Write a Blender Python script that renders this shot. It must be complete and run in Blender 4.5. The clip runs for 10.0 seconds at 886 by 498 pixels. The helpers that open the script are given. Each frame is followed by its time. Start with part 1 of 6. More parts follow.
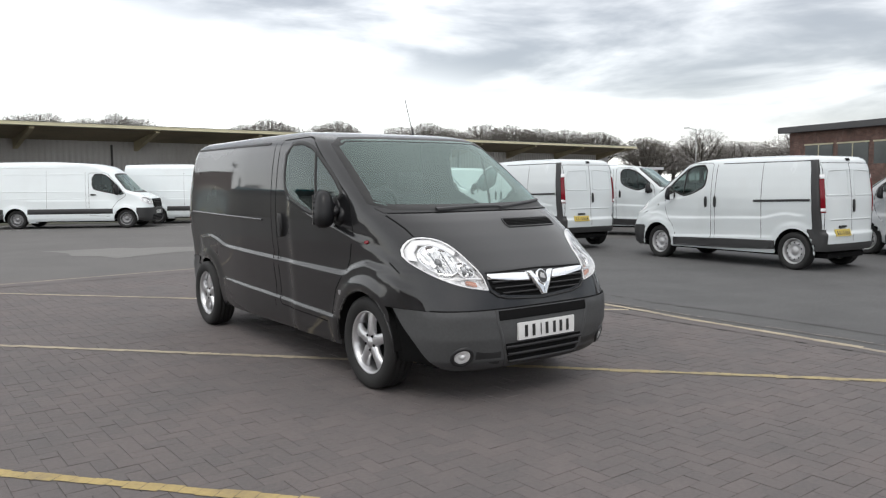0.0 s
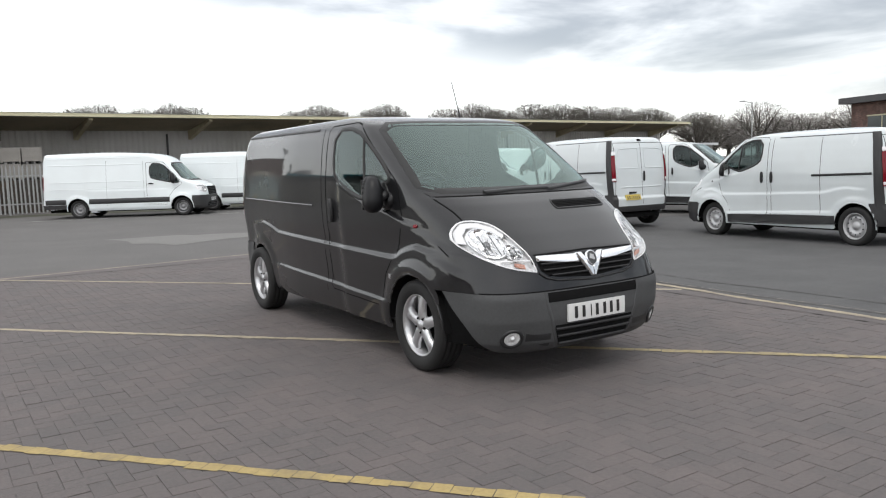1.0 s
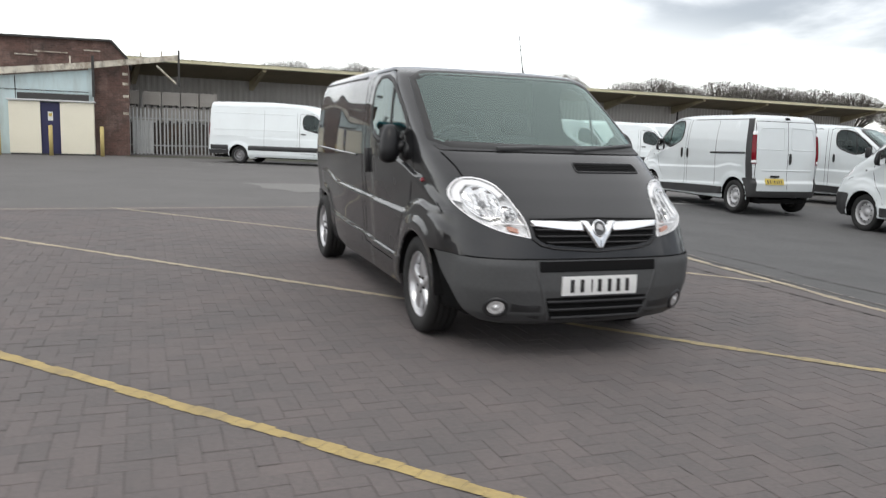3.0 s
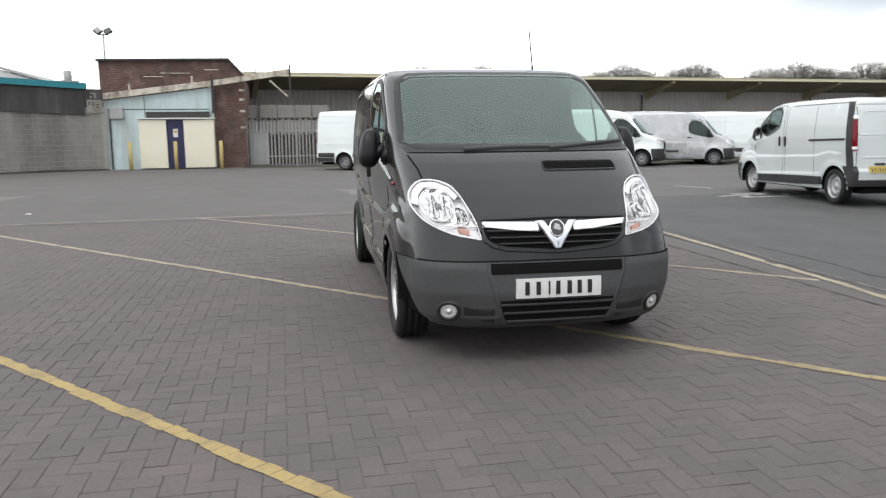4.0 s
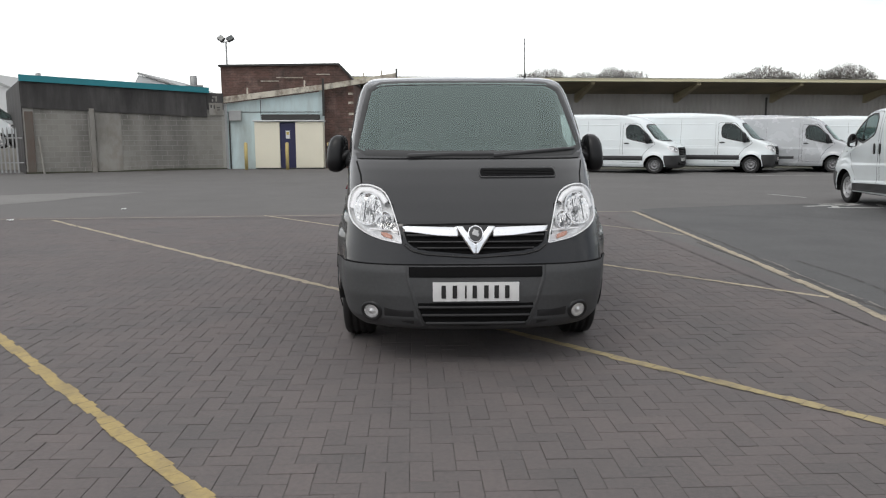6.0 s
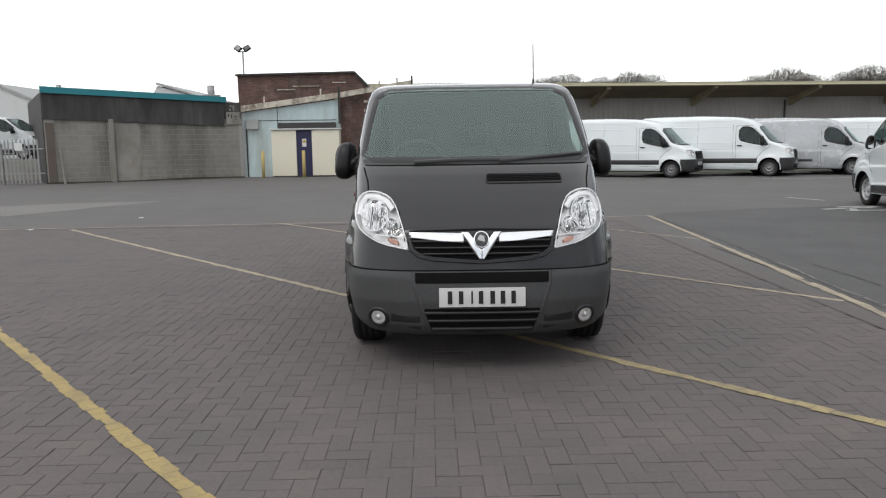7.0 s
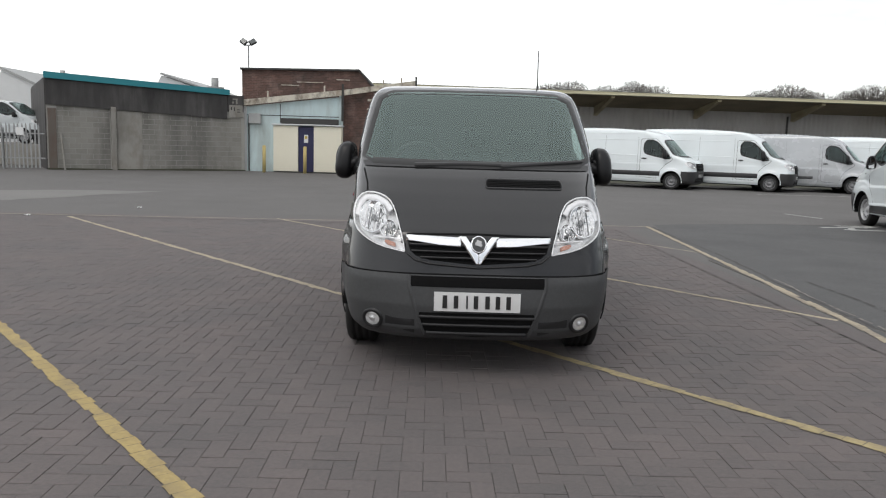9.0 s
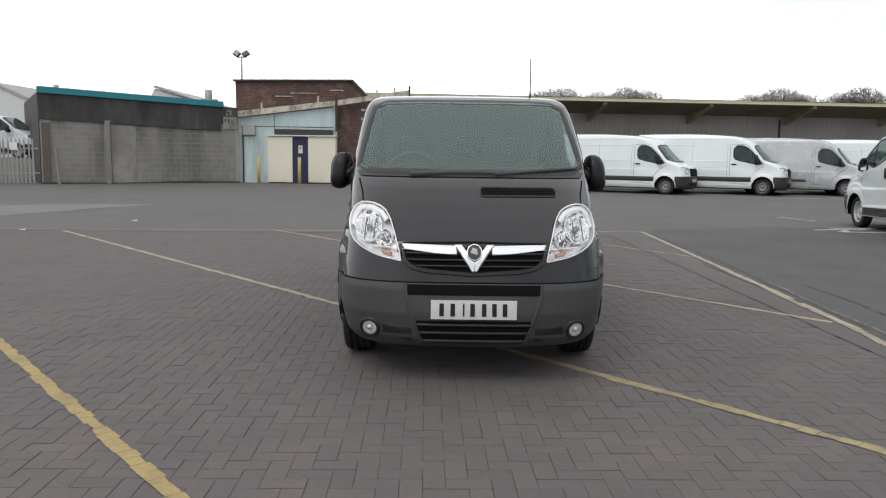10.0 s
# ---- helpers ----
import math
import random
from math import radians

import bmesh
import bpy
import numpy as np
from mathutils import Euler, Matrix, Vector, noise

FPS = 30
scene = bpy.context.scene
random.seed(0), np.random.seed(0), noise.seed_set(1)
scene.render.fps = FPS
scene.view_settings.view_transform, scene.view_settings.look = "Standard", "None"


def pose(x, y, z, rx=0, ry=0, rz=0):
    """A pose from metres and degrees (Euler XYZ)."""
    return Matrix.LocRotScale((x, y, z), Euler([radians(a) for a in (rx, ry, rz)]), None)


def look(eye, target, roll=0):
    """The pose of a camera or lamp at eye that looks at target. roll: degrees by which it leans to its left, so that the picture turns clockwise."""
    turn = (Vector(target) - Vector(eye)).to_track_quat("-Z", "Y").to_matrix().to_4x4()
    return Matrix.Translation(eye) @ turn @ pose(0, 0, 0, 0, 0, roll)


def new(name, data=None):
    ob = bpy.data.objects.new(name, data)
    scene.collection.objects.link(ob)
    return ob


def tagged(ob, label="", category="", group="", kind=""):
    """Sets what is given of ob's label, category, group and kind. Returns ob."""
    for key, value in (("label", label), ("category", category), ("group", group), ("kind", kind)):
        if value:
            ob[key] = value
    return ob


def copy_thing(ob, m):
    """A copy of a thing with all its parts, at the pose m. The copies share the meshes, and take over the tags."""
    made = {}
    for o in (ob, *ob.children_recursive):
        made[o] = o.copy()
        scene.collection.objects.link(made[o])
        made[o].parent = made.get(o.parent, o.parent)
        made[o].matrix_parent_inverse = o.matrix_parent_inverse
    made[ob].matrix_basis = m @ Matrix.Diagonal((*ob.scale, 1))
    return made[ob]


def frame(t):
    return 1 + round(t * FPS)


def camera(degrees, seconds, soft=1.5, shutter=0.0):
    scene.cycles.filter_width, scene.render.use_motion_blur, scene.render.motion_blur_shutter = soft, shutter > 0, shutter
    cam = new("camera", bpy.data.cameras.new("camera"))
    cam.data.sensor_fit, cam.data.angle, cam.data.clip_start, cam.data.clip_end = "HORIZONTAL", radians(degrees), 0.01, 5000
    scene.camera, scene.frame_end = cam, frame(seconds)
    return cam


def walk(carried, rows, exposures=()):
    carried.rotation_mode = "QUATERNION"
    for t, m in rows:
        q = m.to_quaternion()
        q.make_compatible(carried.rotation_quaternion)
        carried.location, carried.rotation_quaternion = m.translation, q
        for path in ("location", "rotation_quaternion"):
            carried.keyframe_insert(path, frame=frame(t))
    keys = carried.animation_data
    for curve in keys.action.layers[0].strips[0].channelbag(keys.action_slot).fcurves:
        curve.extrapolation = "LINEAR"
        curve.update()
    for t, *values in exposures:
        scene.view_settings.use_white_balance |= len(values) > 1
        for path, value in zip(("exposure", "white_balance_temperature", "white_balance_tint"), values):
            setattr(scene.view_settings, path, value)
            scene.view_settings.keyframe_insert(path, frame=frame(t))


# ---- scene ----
# The camera is carried round the black van, from its front corner to its front.
cam = camera(59.48, 10.0, soft=1.15, shutter=0.4)
# seconds, eye (metres), yaw, pitch, roll (degrees)
ROWS = [
    (0, -3.741, -4.671, 1.474, -37.43, -4.92, -0.55),
    (0.5, -3.739, -4.695, 1.487, -35.72, -5.89, -1.44),
    (1, -3.742, -4.697, 1.487, -33.65, -6.21, -1.89),
    (1.5, -3.729, -4.696, 1.490, -33.90, -6.47, -2.03),
    (1.8, -3.697, -4.707, 1.488, -33.54, -6.30, -2.46),
    (2, -3.610, -4.749, 1.478, -32.17, -5.75, -3.62),
    (2.2, -3.472, -4.834, 1.457, -29.37, -6.11, -1.94),
    (2.5, -3.203, -4.949, 1.445, -25.41, -4.97, -3.45),
    (2.7, -2.975, -4.947, 1.414, -24.16, -7.13, -2.91),
    (2.9, -2.742, -4.952, 1.383, -21.85, -8.00, 0.30),
    (3, -2.612, -4.954, 1.367, -21.35, -8.45, 1.99),
    (3.2, -2.372, -4.987, 1.377, -18.48, -9.80, -2.33),
    (4.3, -1.305, -5.277, 1.390, -9.92, -8.17, 0.44),
    (4.5, -1.137, -5.320, 1.400, -9.06, -8.60, 0.35),
    (4.7, -0.996, -5.373, 1.396, -7.34, -7.83, 0.50),
    (4.8, -0.930, -5.396, 1.391, -7.00, -7.15, 0.70),
    (4.9, -0.879, -5.416, 1.390, -6.60, -7.95, 0.66),
    (5, -0.819, -5.431, 1.397, -5.42, -8.34, 0.21),
    (5.2, -0.727, -5.448, 1.400, -3.71, -8.42, -0.07),
    (6.3, -0.305, -5.545, 1.410, -1.15, -8.04, -0.88),
    (6.5, -0.297, -5.535, 1.405, -0.30, -7.87, -1.40),
    (7, -0.301, -5.545, 1.406, -0.83, -7.76, -0.83),
    (7.5, -0.303, -5.547, 1.404, -1.39, -7.90, 0.01),
    (8, -0.292, -5.532, 1.407, -1.90, -8.43, 1.45),
    (8.5, -0.293, -5.533, 1.407, -1.48, -8.01, 1.55),
    (9, -0.298, -5.534, 1.416, -1.02, -7.63, 1.61),
    (9.5, -0.301, -5.545, 1.418, -1.22, -7.46, 1.43),
    (10, -0.299, -5.561, 1.420, -1.32, -7.01, 0.74),
]
walk(cam, [(t, pose(x, y, z, 90 + pitch, 0, yaw) @ pose(0, 0, 0, 0, 0, roll)) for t, x, y, z, yaw, pitch, roll in ROWS],
     exposures=[(0.0, 0.25), (1.0, 0.28), (2.0, 0.24), (3.2, 0.30), (4.3, 0.40), (4.5, 0.34), (5.2, 0.12), (6.3, -0.02), (10.0, -0.02)])

# ---- light: an overcast sky with broken cloud, and a weak wide sun behind it ----
SUN_EL, SUN_AZ = radians(48), radians(200)
world = bpy.data.worlds.new("overcast_sky")
scene.world = world
world.use_nodes = True
wn, wl = world.node_tree.nodes, world.node_tree.links
wn.clear()
w_out = wn.new("ShaderNodeOutputWorld")
w_bg = wn.new("ShaderNodeBackground")
w_sky = wn.new("ShaderNodeTexSky")
w_sky.sky_type = "NISHITA"
w_sky.sun_disc = False
w_sky.sun_elevation, w_sky.sun_rotation = SUN_EL, SUN_AZ
w_tc = wn.new("ShaderNodeTexCoord")
w_map = wn.new("ShaderNodeMapping")
w_map.inputs["Scale"].default_value = (1.0, 1.0, 4.2)
w_map.inputs["Location"].default_value = (3.1, 1.7, 0.4)
w_noise = wn.new("ShaderNodeTexNoise")
w_noise.inputs["Scale"].default_value = 3.1
w_noise.inputs["Detail"].default_value = 6.0
w_noise.inputs["Roughness"].default_value = 0.52
w_noise.inputs["Distortion"].default_value = 0.25
w_dim = wn.new("ShaderNodeVectorMath")
w_dim.operation = "SCALE"
w_dim.inputs["Scale"].default_value = 0.03
w_mix = wn.new("ShaderNodeVectorMath")
w_mix.operation = "ADD"
wl.new(w_tc.outputs["Generated"], w_map.inputs["Vector"])
wl.new(w_map.outputs["Vector"], w_noise.inputs["Vector"])
def sky_math(op, a, b=None, c=None):
    """One arithmetic node in the sky; plain numbers or sockets go in."""
    n = wn.new("ShaderNodeMath")
    n.operation = op
    for k, v in enumerate((a, b, c)):
        if v is None:
            continue
        if isinstance(v, (int, float)):
            n.inputs[k].default_value = v
        else:
            wl.new(v, n.inputs[k])
    return n.outputs[0]


def sky_ease(v, lo, hi):
    n = wn.new("ShaderNodeMapRange")
    n.interpolation_type = "SMOOTHSTEP"
    n.inputs["From Min"].default_value, n.inputs["From Max"].default_value = lo, hi
    wl.new(v, n.inputs["Value"])
    return n.outputs["Result"]


# a bright white band round the horizon, broken grey cloud above it in the east, an even grey-white overhead
w_xyz = wn.new("ShaderNodeSeparateXYZ")
wl.new(w_tc.outputs["Generated"], w_xyz.inputs[0])
w_low = sky_ease(sky_math("MULTIPLY_ADD", w_xyz.outputs["X"], 0.26, w_xyz.outputs["Z"]), 0.220, 0.325)
w_patch = sky_math("MULTIPLY", sky_ease(w_noise.outputs["Fac"], 0.24, 0.58), w_low)
w_high = sky_ease(w_xyz.outputs["Z"], 0.24, 0.50)
w_cloud = sky_math("ADD", sky_math("MULTIPLY", w_patch, sky_math("SUBTRACT", 1.0, w_high)), sky_math("MULTIPLY", w_high, 0.26))
w_ramp = wn.new("ShaderNodeValToRGB")
w_ramp.color_ramp.elements[0].position, w_ramp.color_ramp.elements[0].color = 0.0, (1.14, 1.135, 1.12, 1)
w_ramp.color_ramp.elements[1].position, w_ramp.color_ramp.elements[1].color = 1.0, (0.33, 0.335, 0.345, 1)
wl.new(w_cloud, w_ramp.inputs["Fac"])
wl.new(w_sky.outputs["Color"], w_dim.inputs[0])
wl.new(w_dim.outputs["Vector"], w_mix.inputs[0])
wl.new(w_ramp.outputs["Color"], w_mix.inputs[1])
wl.new(w_mix.outputs["Vector"], w_bg.inputs["Color"])
wl.new(w_bg.outputs["Background"], w_out.inputs["Surface"])
w_bg.inputs["Strength"].default_value = 1.05

sun_data = bpy.data.lights.new("sun", "SUN")
sun_data.energy, sun_data.angle, sun_data.color = 0.7, radians(25), (1.0, 0.96, 0.9)
sun_ob = new("sun", sun_data)
sun_ob.matrix_world = look((-20, -20, 40), (0, 0, 0))

# ---- materials ----
def node_mat(name):
    m = bpy.data.materials.new(name)
    m.use_nodes = True
    return m, m.node_tree.nodes, m.node_tree.links, m.node_tree.nodes["Principled BSDF"]


def surface(name, col, rough=0.6, metal=0.0, vary=0.12, scale=3.0, fine=60.0, bump=0.0, bump_scale=200.0, coat=0.0, rand=0.0, placed=False, tint=None, stain=0.0, stain_scale=0.6, stain_col=(0.05, 0.045, 0.04), streak=1.0, rough_vary=0.12, spec=None, patches=None, coat_ior=1.5):
    """A painted, mineral or plastic surface with broad and fine variation; tint is a second colour it drifts to, stain darker blotches, patches a second set of blotches (share, size, streak, colour)."""
    m, n, l, b = node_mat(name)
    tc = n.new("ShaderNodeTexCoord")
    src = n.new("ShaderNodeNewGeometry").outputs["Position"] if placed else tc.outputs["Object"]
    broad = n.new("ShaderNodeTexNoise")
    broad.inputs["Scale"].default_value, broad.inputs["Detail"].default_value = scale, 6.0
    grain = n.new("ShaderNodeTexNoise")
    grain.inputs["Scale"].default_value, grain.inputs["Detail"].default_value = fine, 4.0
    l.new(src, broad.inputs["Vector"])
    l.new(src, grain.inputs["Vector"])
    add = n.new("ShaderNodeMath")
    add.operation = "ADD"
    l.new(broad.outputs["Fac"], add.inputs[0])
    l.new(grain.outputs["Fac"], add.inputs[1])
    last = add.outputs[0]
    if rand:
        info = n.new("ShaderNodeObjectInfo")
        isl = n.new("ShaderNodeNewGeometry")
        s1 = n.new("ShaderNodeMath")
        s1.operation = "ADD"
        l.new(info.outputs["Random"], s1.inputs[0])
        l.new(isl.outputs["Random Per Island"], s1.inputs[1])
        s2 = n.new("ShaderNodeMath")
        s2.operation = "FRACT"
        l.new(s1.outputs[0], s2.inputs[0])
        s3 = n.new("ShaderNodeMath")
        s3.operation = "MULTIPLY_ADD"
        s3.inputs[1].default_value, s3.inputs[2].default_value = rand * 2, -rand
        l.new(s2.outputs[0], s3.inputs[0])
        s4 = n.new("ShaderNodeMath")
        s4.operation = "ADD"
        l.new(last, s4.inputs[0])
        l.new(s3.outputs[0], s4.inputs[1])
        last = s4.outputs[0]
    ramp = n.new("ShaderNodeMapRange")
    ramp.inputs["From Min"].default_value, ramp.inputs["From Max"].default_value = 0.55, 1.45
    l.new(last, ramp.inputs["Value"])
    mix = n.new("ShaderNodeMix")
    mix.data_type = "RGBA"
    lo = tuple(max(0.0, c * (1 - vary)) for c in col)
    hi = tint or tuple(min(1.0, c * (1 + vary)) for c in col)
    mix.inputs["A"].default_value, mix.inputs["B"].default_value = (*lo, 1), (*hi, 1)
    l.new(ramp.outputs["Result"], mix.inputs["Factor"])
    colour = mix.outputs["Result"]
    blots = [(stain, stain_scale, streak, stain_col, 0.0)] if stain else []
    for share, size, drip, blot_col, off in blots + ([(*patches, 7.3)] if patches else []):
        st = n.new("ShaderNodeTexNoise")
        st.inputs["Scale"].default_value, st.inputs["Detail"].default_value, st.inputs["Roughness"].default_value = size, 8.0, 0.62
        sm = n.new("ShaderNodeMapping")
        sm.inputs["Location"].default_value = (off, off, off)
        sm.inputs["Scale"].default_value = (1.0, 1.0, drip)
        l.new(src, sm.inputs["Vector"])
        l.new(sm.outputs["Vector"], st.inputs["Vector"])
        sr = n.new("ShaderNodeMapRange")
        sr.inputs["From Min"].default_value, sr.inputs["From Max"].default_value = 0.48, 0.72
        sr.inputs["To Max"].default_value = share
        l.new(st.outputs["Fac"], sr.inputs["Value"])
        mx = n.new("ShaderNodeMix")
        mx.data_type = "RGBA"
        mx.inputs["B"].default_value = (*blot_col, 1)
        l.new(sr.outputs["Result"], mx.inputs["Factor"])
        l.new(colour, mx.inputs["A"])
        colour = mx.outputs["Result"]
    l.new(colour, b.inputs["Base Color"])
    rr = n.new("ShaderNodeMapRange")
    rr.inputs["To Min"].default_value, rr.inputs["To Max"].default_value = max(0.02, rough - rough_vary), min(1, rough + rough_vary)
    l.new(broad.outputs["Fac"], rr.inputs["Value"])
    l.new(rr.outputs["Result"], b.inputs["Roughness"])
    b.inputs["Metallic"].default_value = metal
    if spec is not None:
        b.inputs["Specular IOR Level"].default_value = spec
    if coat:
        b.inputs["Coat Weight"].default_value, b.inputs["Coat Roughness"].default_value = coat, 0.04
        b.inputs["Coat IOR"].default_value = coat_ior
    if bump:
        bn = n.new("ShaderNodeTexNoise")
        bn.inputs["Scale"].default_value, bn.inputs["Detail"].default_value = bump_scale, 5.0
        l.new(src, bn.inputs["Vector"])
        bp = n.new("ShaderNodeBump")
        bp.inputs["Strength"].default_value, bp.inputs["Distance"].default_value = bump, 0.01
        l.new(bn.outputs["Fac"], bp.inputs["Height"])
        l.new(bp.outputs["Normal"], b.inputs["Normal"])
    return m


def glass(name, tint=(0.62, 0.72, 0.68), ior=1.5, rough=0.02, shine=(1.0, 1.0, 1.0)):
    m, n, l, b = node_mat(name)
    out = n["Material Output"]
    n.remove(b)
    tr, gl, mx = n.new("ShaderNodeBsdfTransparent"), n.new("ShaderNodeBsdfGlossy"), n.new("ShaderNodeMixShader")
    tr.inputs["Color"].default_value = (*tint, 1)
    gl.inputs["Roughness"].default_value = rough
    gl.inputs["Color"].default_value = (*shine, 1)
    # Schlick's curve, alike from both sides of the pane
    base = ((ior - 1) / (ior + 1)) ** 2
    lw, power, gain = n.new("ShaderNodeLayerWeight"), n.new("ShaderNodeMath"), n.new("ShaderNodeMath")
    lw.inputs["Blend"].default_value = 0.5
    power.operation, power.inputs[1].default_value = "POWER", 5.0
    gain.operation, gain.inputs[1].default_value, gain.inputs[2].default_value = "MULTIPLY_ADD", 1 - base, base
    l.new(lw.outputs["Facing"], power.inputs[0])
    l.new(power.outputs[0], gain.inputs[0])
    l.new(gain.outputs[0], mx.inputs["Fac"])
    l.new(tr.outputs["BSDF"], mx.inputs[1])
    l.new(gl.outputs["BSDF"], mx.inputs[2])
    l.new(mx.outputs["Shader"], out.inputs["Surface"])
    return m


BLACK_PAINT = surface("black_car_paint", (0.0085, 0.0086, 0.0096), 0.42, vary=0.2, coat=1.0, rough_vary=0.05, spec=0.13, coat_ior=1.5)
WHITE_PAINT = surface("white_van_paint", (0.63, 0.67, 0.68), 0.22, vary=0.04, coat=0.5, scale=1.4, stain=0.12, stain_scale=1.1, stain_col=(0.45, 0.43, 0.40))
LONG_PAINT = surface("clean_white_van_paint", (0.77, 0.82, 0.83), 0.22, vary=0.04, coat=0.5, scale=1.4, stain=0.10, stain_scale=1.1, stain_col=(0.50, 0.48, 0.45))
SILVER_PAINT = surface("silver_van_paint", (0.46, 0.475, 0.49), 0.26, metal=0.15, vary=0.03, coat=0.5)
GREY_PLASTIC = surface("grey_bumper_plastic", (0.060, 0.0615, 0.063), 0.55, vary=0.18, bump=0.12, bump_scale=420)
BLACK_PLASTIC = surface("black_plastic", (0.015, 0.015, 0.016), 0.45, vary=0.2, bump=0.06, bump_scale=300)
VAN_PLASTIC = surface("dark_van_bumper_plastic", (0.032, 0.032, 0.033), 0.55, vary=0.2, bump=0.1, bump_scale=300)
MIRROR_BLACK = surface("mirror_shell_plastic", (0.008, 0.008, 0.009), 0.38, vary=0.2, spec=0.35)
# near-black for dark parts, and for shade painted into gaps and openings
DARK_VOID = surface("dark_parts_and_gap_shade", (0.009, 0.009, 0.0092), 0.95, vary=0.2, spec=0.1)
RUBBER = surface("tyre_rubber", (0.012, 0.0118, 0.0116), 0.75, vary=0.25, fine=90, bump=0.1, bump_scale=160)
SEAL = surface("window_seal_rubber", (0.012, 0.012, 0.012), 0.5, vary=0.2)
CHROME = surface("chrome", (0.86, 0.87, 0.88), 0.10, metal=1.0, vary=0.03, rough_vary=0.03)
ALLOY = surface("alloy_wheel_silver", (0.56, 0.56, 0.57), 0.30, metal=0.75, vary=0.06, rough_vary=0.06)
STEEL_WHEEL = surface("steel_wheel_grey", (0.46, 0.46, 0.465), 0.40, metal=0.4, vary=0.15)
DULL_WHEEL = surface("dull_steel_wheel", (0.24, 0.24, 0.245), 0.45, metal=0.4, vary=0.15)
# strong mottling in REFLECTOR and LAMP_INNER paints the glints of lamp facets
REFLECTOR = surface("lamp_reflector", (0.80, 0.81, 0.82), 0.10, metal=0.92, vary=0.3, scale=14.0, fine=45.0, rough_vary=0.05)
LAMP_HOUSING = surface("lamp_housing_silver", (0.88, 0.88, 0.89), 0.22, metal=0.1, vary=0.04)
LAMP_FACET = surface("lamp_facet_grey", (0.22, 0.225, 0.23), 0.3, metal=0.5, vary=0.3)
LAMP_INNER = surface("lamp_inner_glint_mottle", (0.82, 0.83, 0.84), 0.22, metal=0.35, vary=0.35, scale=9.0, fine=30.0)
AMBER = surface("amber_lens", (0.52, 0.27, 0.20), 0.25, vary=0.1)
RED_LENS = surface("red_lamp_lens", (0.17, 0.005, 0.012), 0.2, vary=0.15, coat=0.15, spec=0.25)
CLEAR_LENS = glass("clear_lamp_lens", (0.97, 0.97, 0.97), 1.35)
SCREEN_GLASS = glass("windscreen_glass", (0.74, 0.85, 0.82), 2.18, 0.02, (0.82, 1.0, 0.95))
SIDE_GLASS = glass("side_window_glass", (0.70, 0.80, 0.77), 1.8, 0.02, (0.88, 1.0, 0.98))
VAN_GLASS = glass("dark_van_window_glass", (0.20, 0.25, 0.245), 1.5, 0.02, (0.88, 1.0, 0.98))
VAN_SCREEN = glass("van_windscreen_glass", (0.42, 0.50, 0.49), 1.75, 0.02, (0.86, 1.0, 0.97))
MIRROR_GLASS = surface("mirror_glass", (0.9, 0.9, 0.9), 0.03, metal=1.0, vary=0.01, rough_vary=0.01)
PLATE_WHITE = surface("number_plate_white", (0.72, 0.72, 0.71), 0.35, vary=0.04)
PLATE_YELLOW = surface("number_plate_yellow", (0.54, 0.41, 0.08), 0.4, vary=0.06)
PLATE_BAR = surface("plate_character_black", (0.02, 0.02, 0.02), 0.4, vary=0.05)
CABIN = surface("cabin_trim_grey", (0.07, 0.074, 0.076), 0.7, vary=0.15, bump=0.1)
SEAT_CLOTH = surface("seat_cloth", (0.035, 0.037, 0.04), 0.9, vary=0.2, bump=0.2)
PAPER = surface("paper_sheet", (0.75, 0.75, 0.74), 0.6, vary=0.03)

# ---- building tools ----
def mesh_of(name, bm, material, shade=True):
    bmesh.ops.recalc_face_normals(bm, faces=bm.faces)
    me = bpy.data.meshes.new(name)
    bm.to_mesh(me)
    bm.free()
    me.materials.append(material)
    if shade:
        me.polygons.foreach_set("use_smooth", [True] * len(me.polygons))
    return me


def put(name, me, parent=None, m=None, label=""):
    ob = new(name, me)
    if parent:
        ob.parent = parent
    if m is not None:
        ob.matrix_local = m
    if label:
        ob["label"] = label
    return ob


def part(name, bm, material, parent, label="", shade=False):
    return put(name, mesh_of(name, bm, material, shade), parent, None, label)


def box(bm, x0, x1, y0, y1, z0, z1, bevel=0.0, m=None):
    made = bmesh.ops.create_cube(bm, size=1.0)["verts"]
    for v in made:
        v.co = Vector(((x0 + x1) / 2 + v.co.x * (x1 - x0), (y0 + y1) / 2 + v.co.y * (y1 - y0), (z0 + z1) / 2 + v.co.z * (z1 - z0)))
    if bevel:
        edges = list({e for v in made for e in v.link_edges})
        made = list({v for f in bmesh.ops.bevel(bm, geom=edges, offset=bevel, segments=2, affect="EDGES", profile=0.5)["faces"] for v in f.verts} | {v for v in made if v.is_valid})
    if m is not None:
        for v in made:
            v.co = m @ v.co
    return bm


def boxed(x0, x1, y0, y1, z0, z1, bevel=0.0, m=None):
    return box(bmesh.new(), x0, x1, y0, y1, z0, z1, bevel, m)


def rod(bm, a, b, r0, r1=None, sides=10):
    """A round bar from a to b."""
    a, b = Vector(a), Vector(b)
    r1 = r0 if r1 is None else r1
    turn = (b - a).to_track_quat("Z", "Y").to_matrix()
    rings = []
    for c, r in ((a, r0), (b, r1)):
        rings.append([bm.verts.new(c + turn @ Vector((r * math.cos(t), r * math.sin(t), 0))) for t in (2 * math.pi * k / sides for k in range(sides))])
    for k in range(sides):
        bm.faces.new((rings[0][k], rings[0][(k + 1) % sides], rings[1][(k + 1) % sides], rings[1][k]))
    bm.faces.new(rings[0][::-1])
    bm.faces.new(rings[1])
    return bm


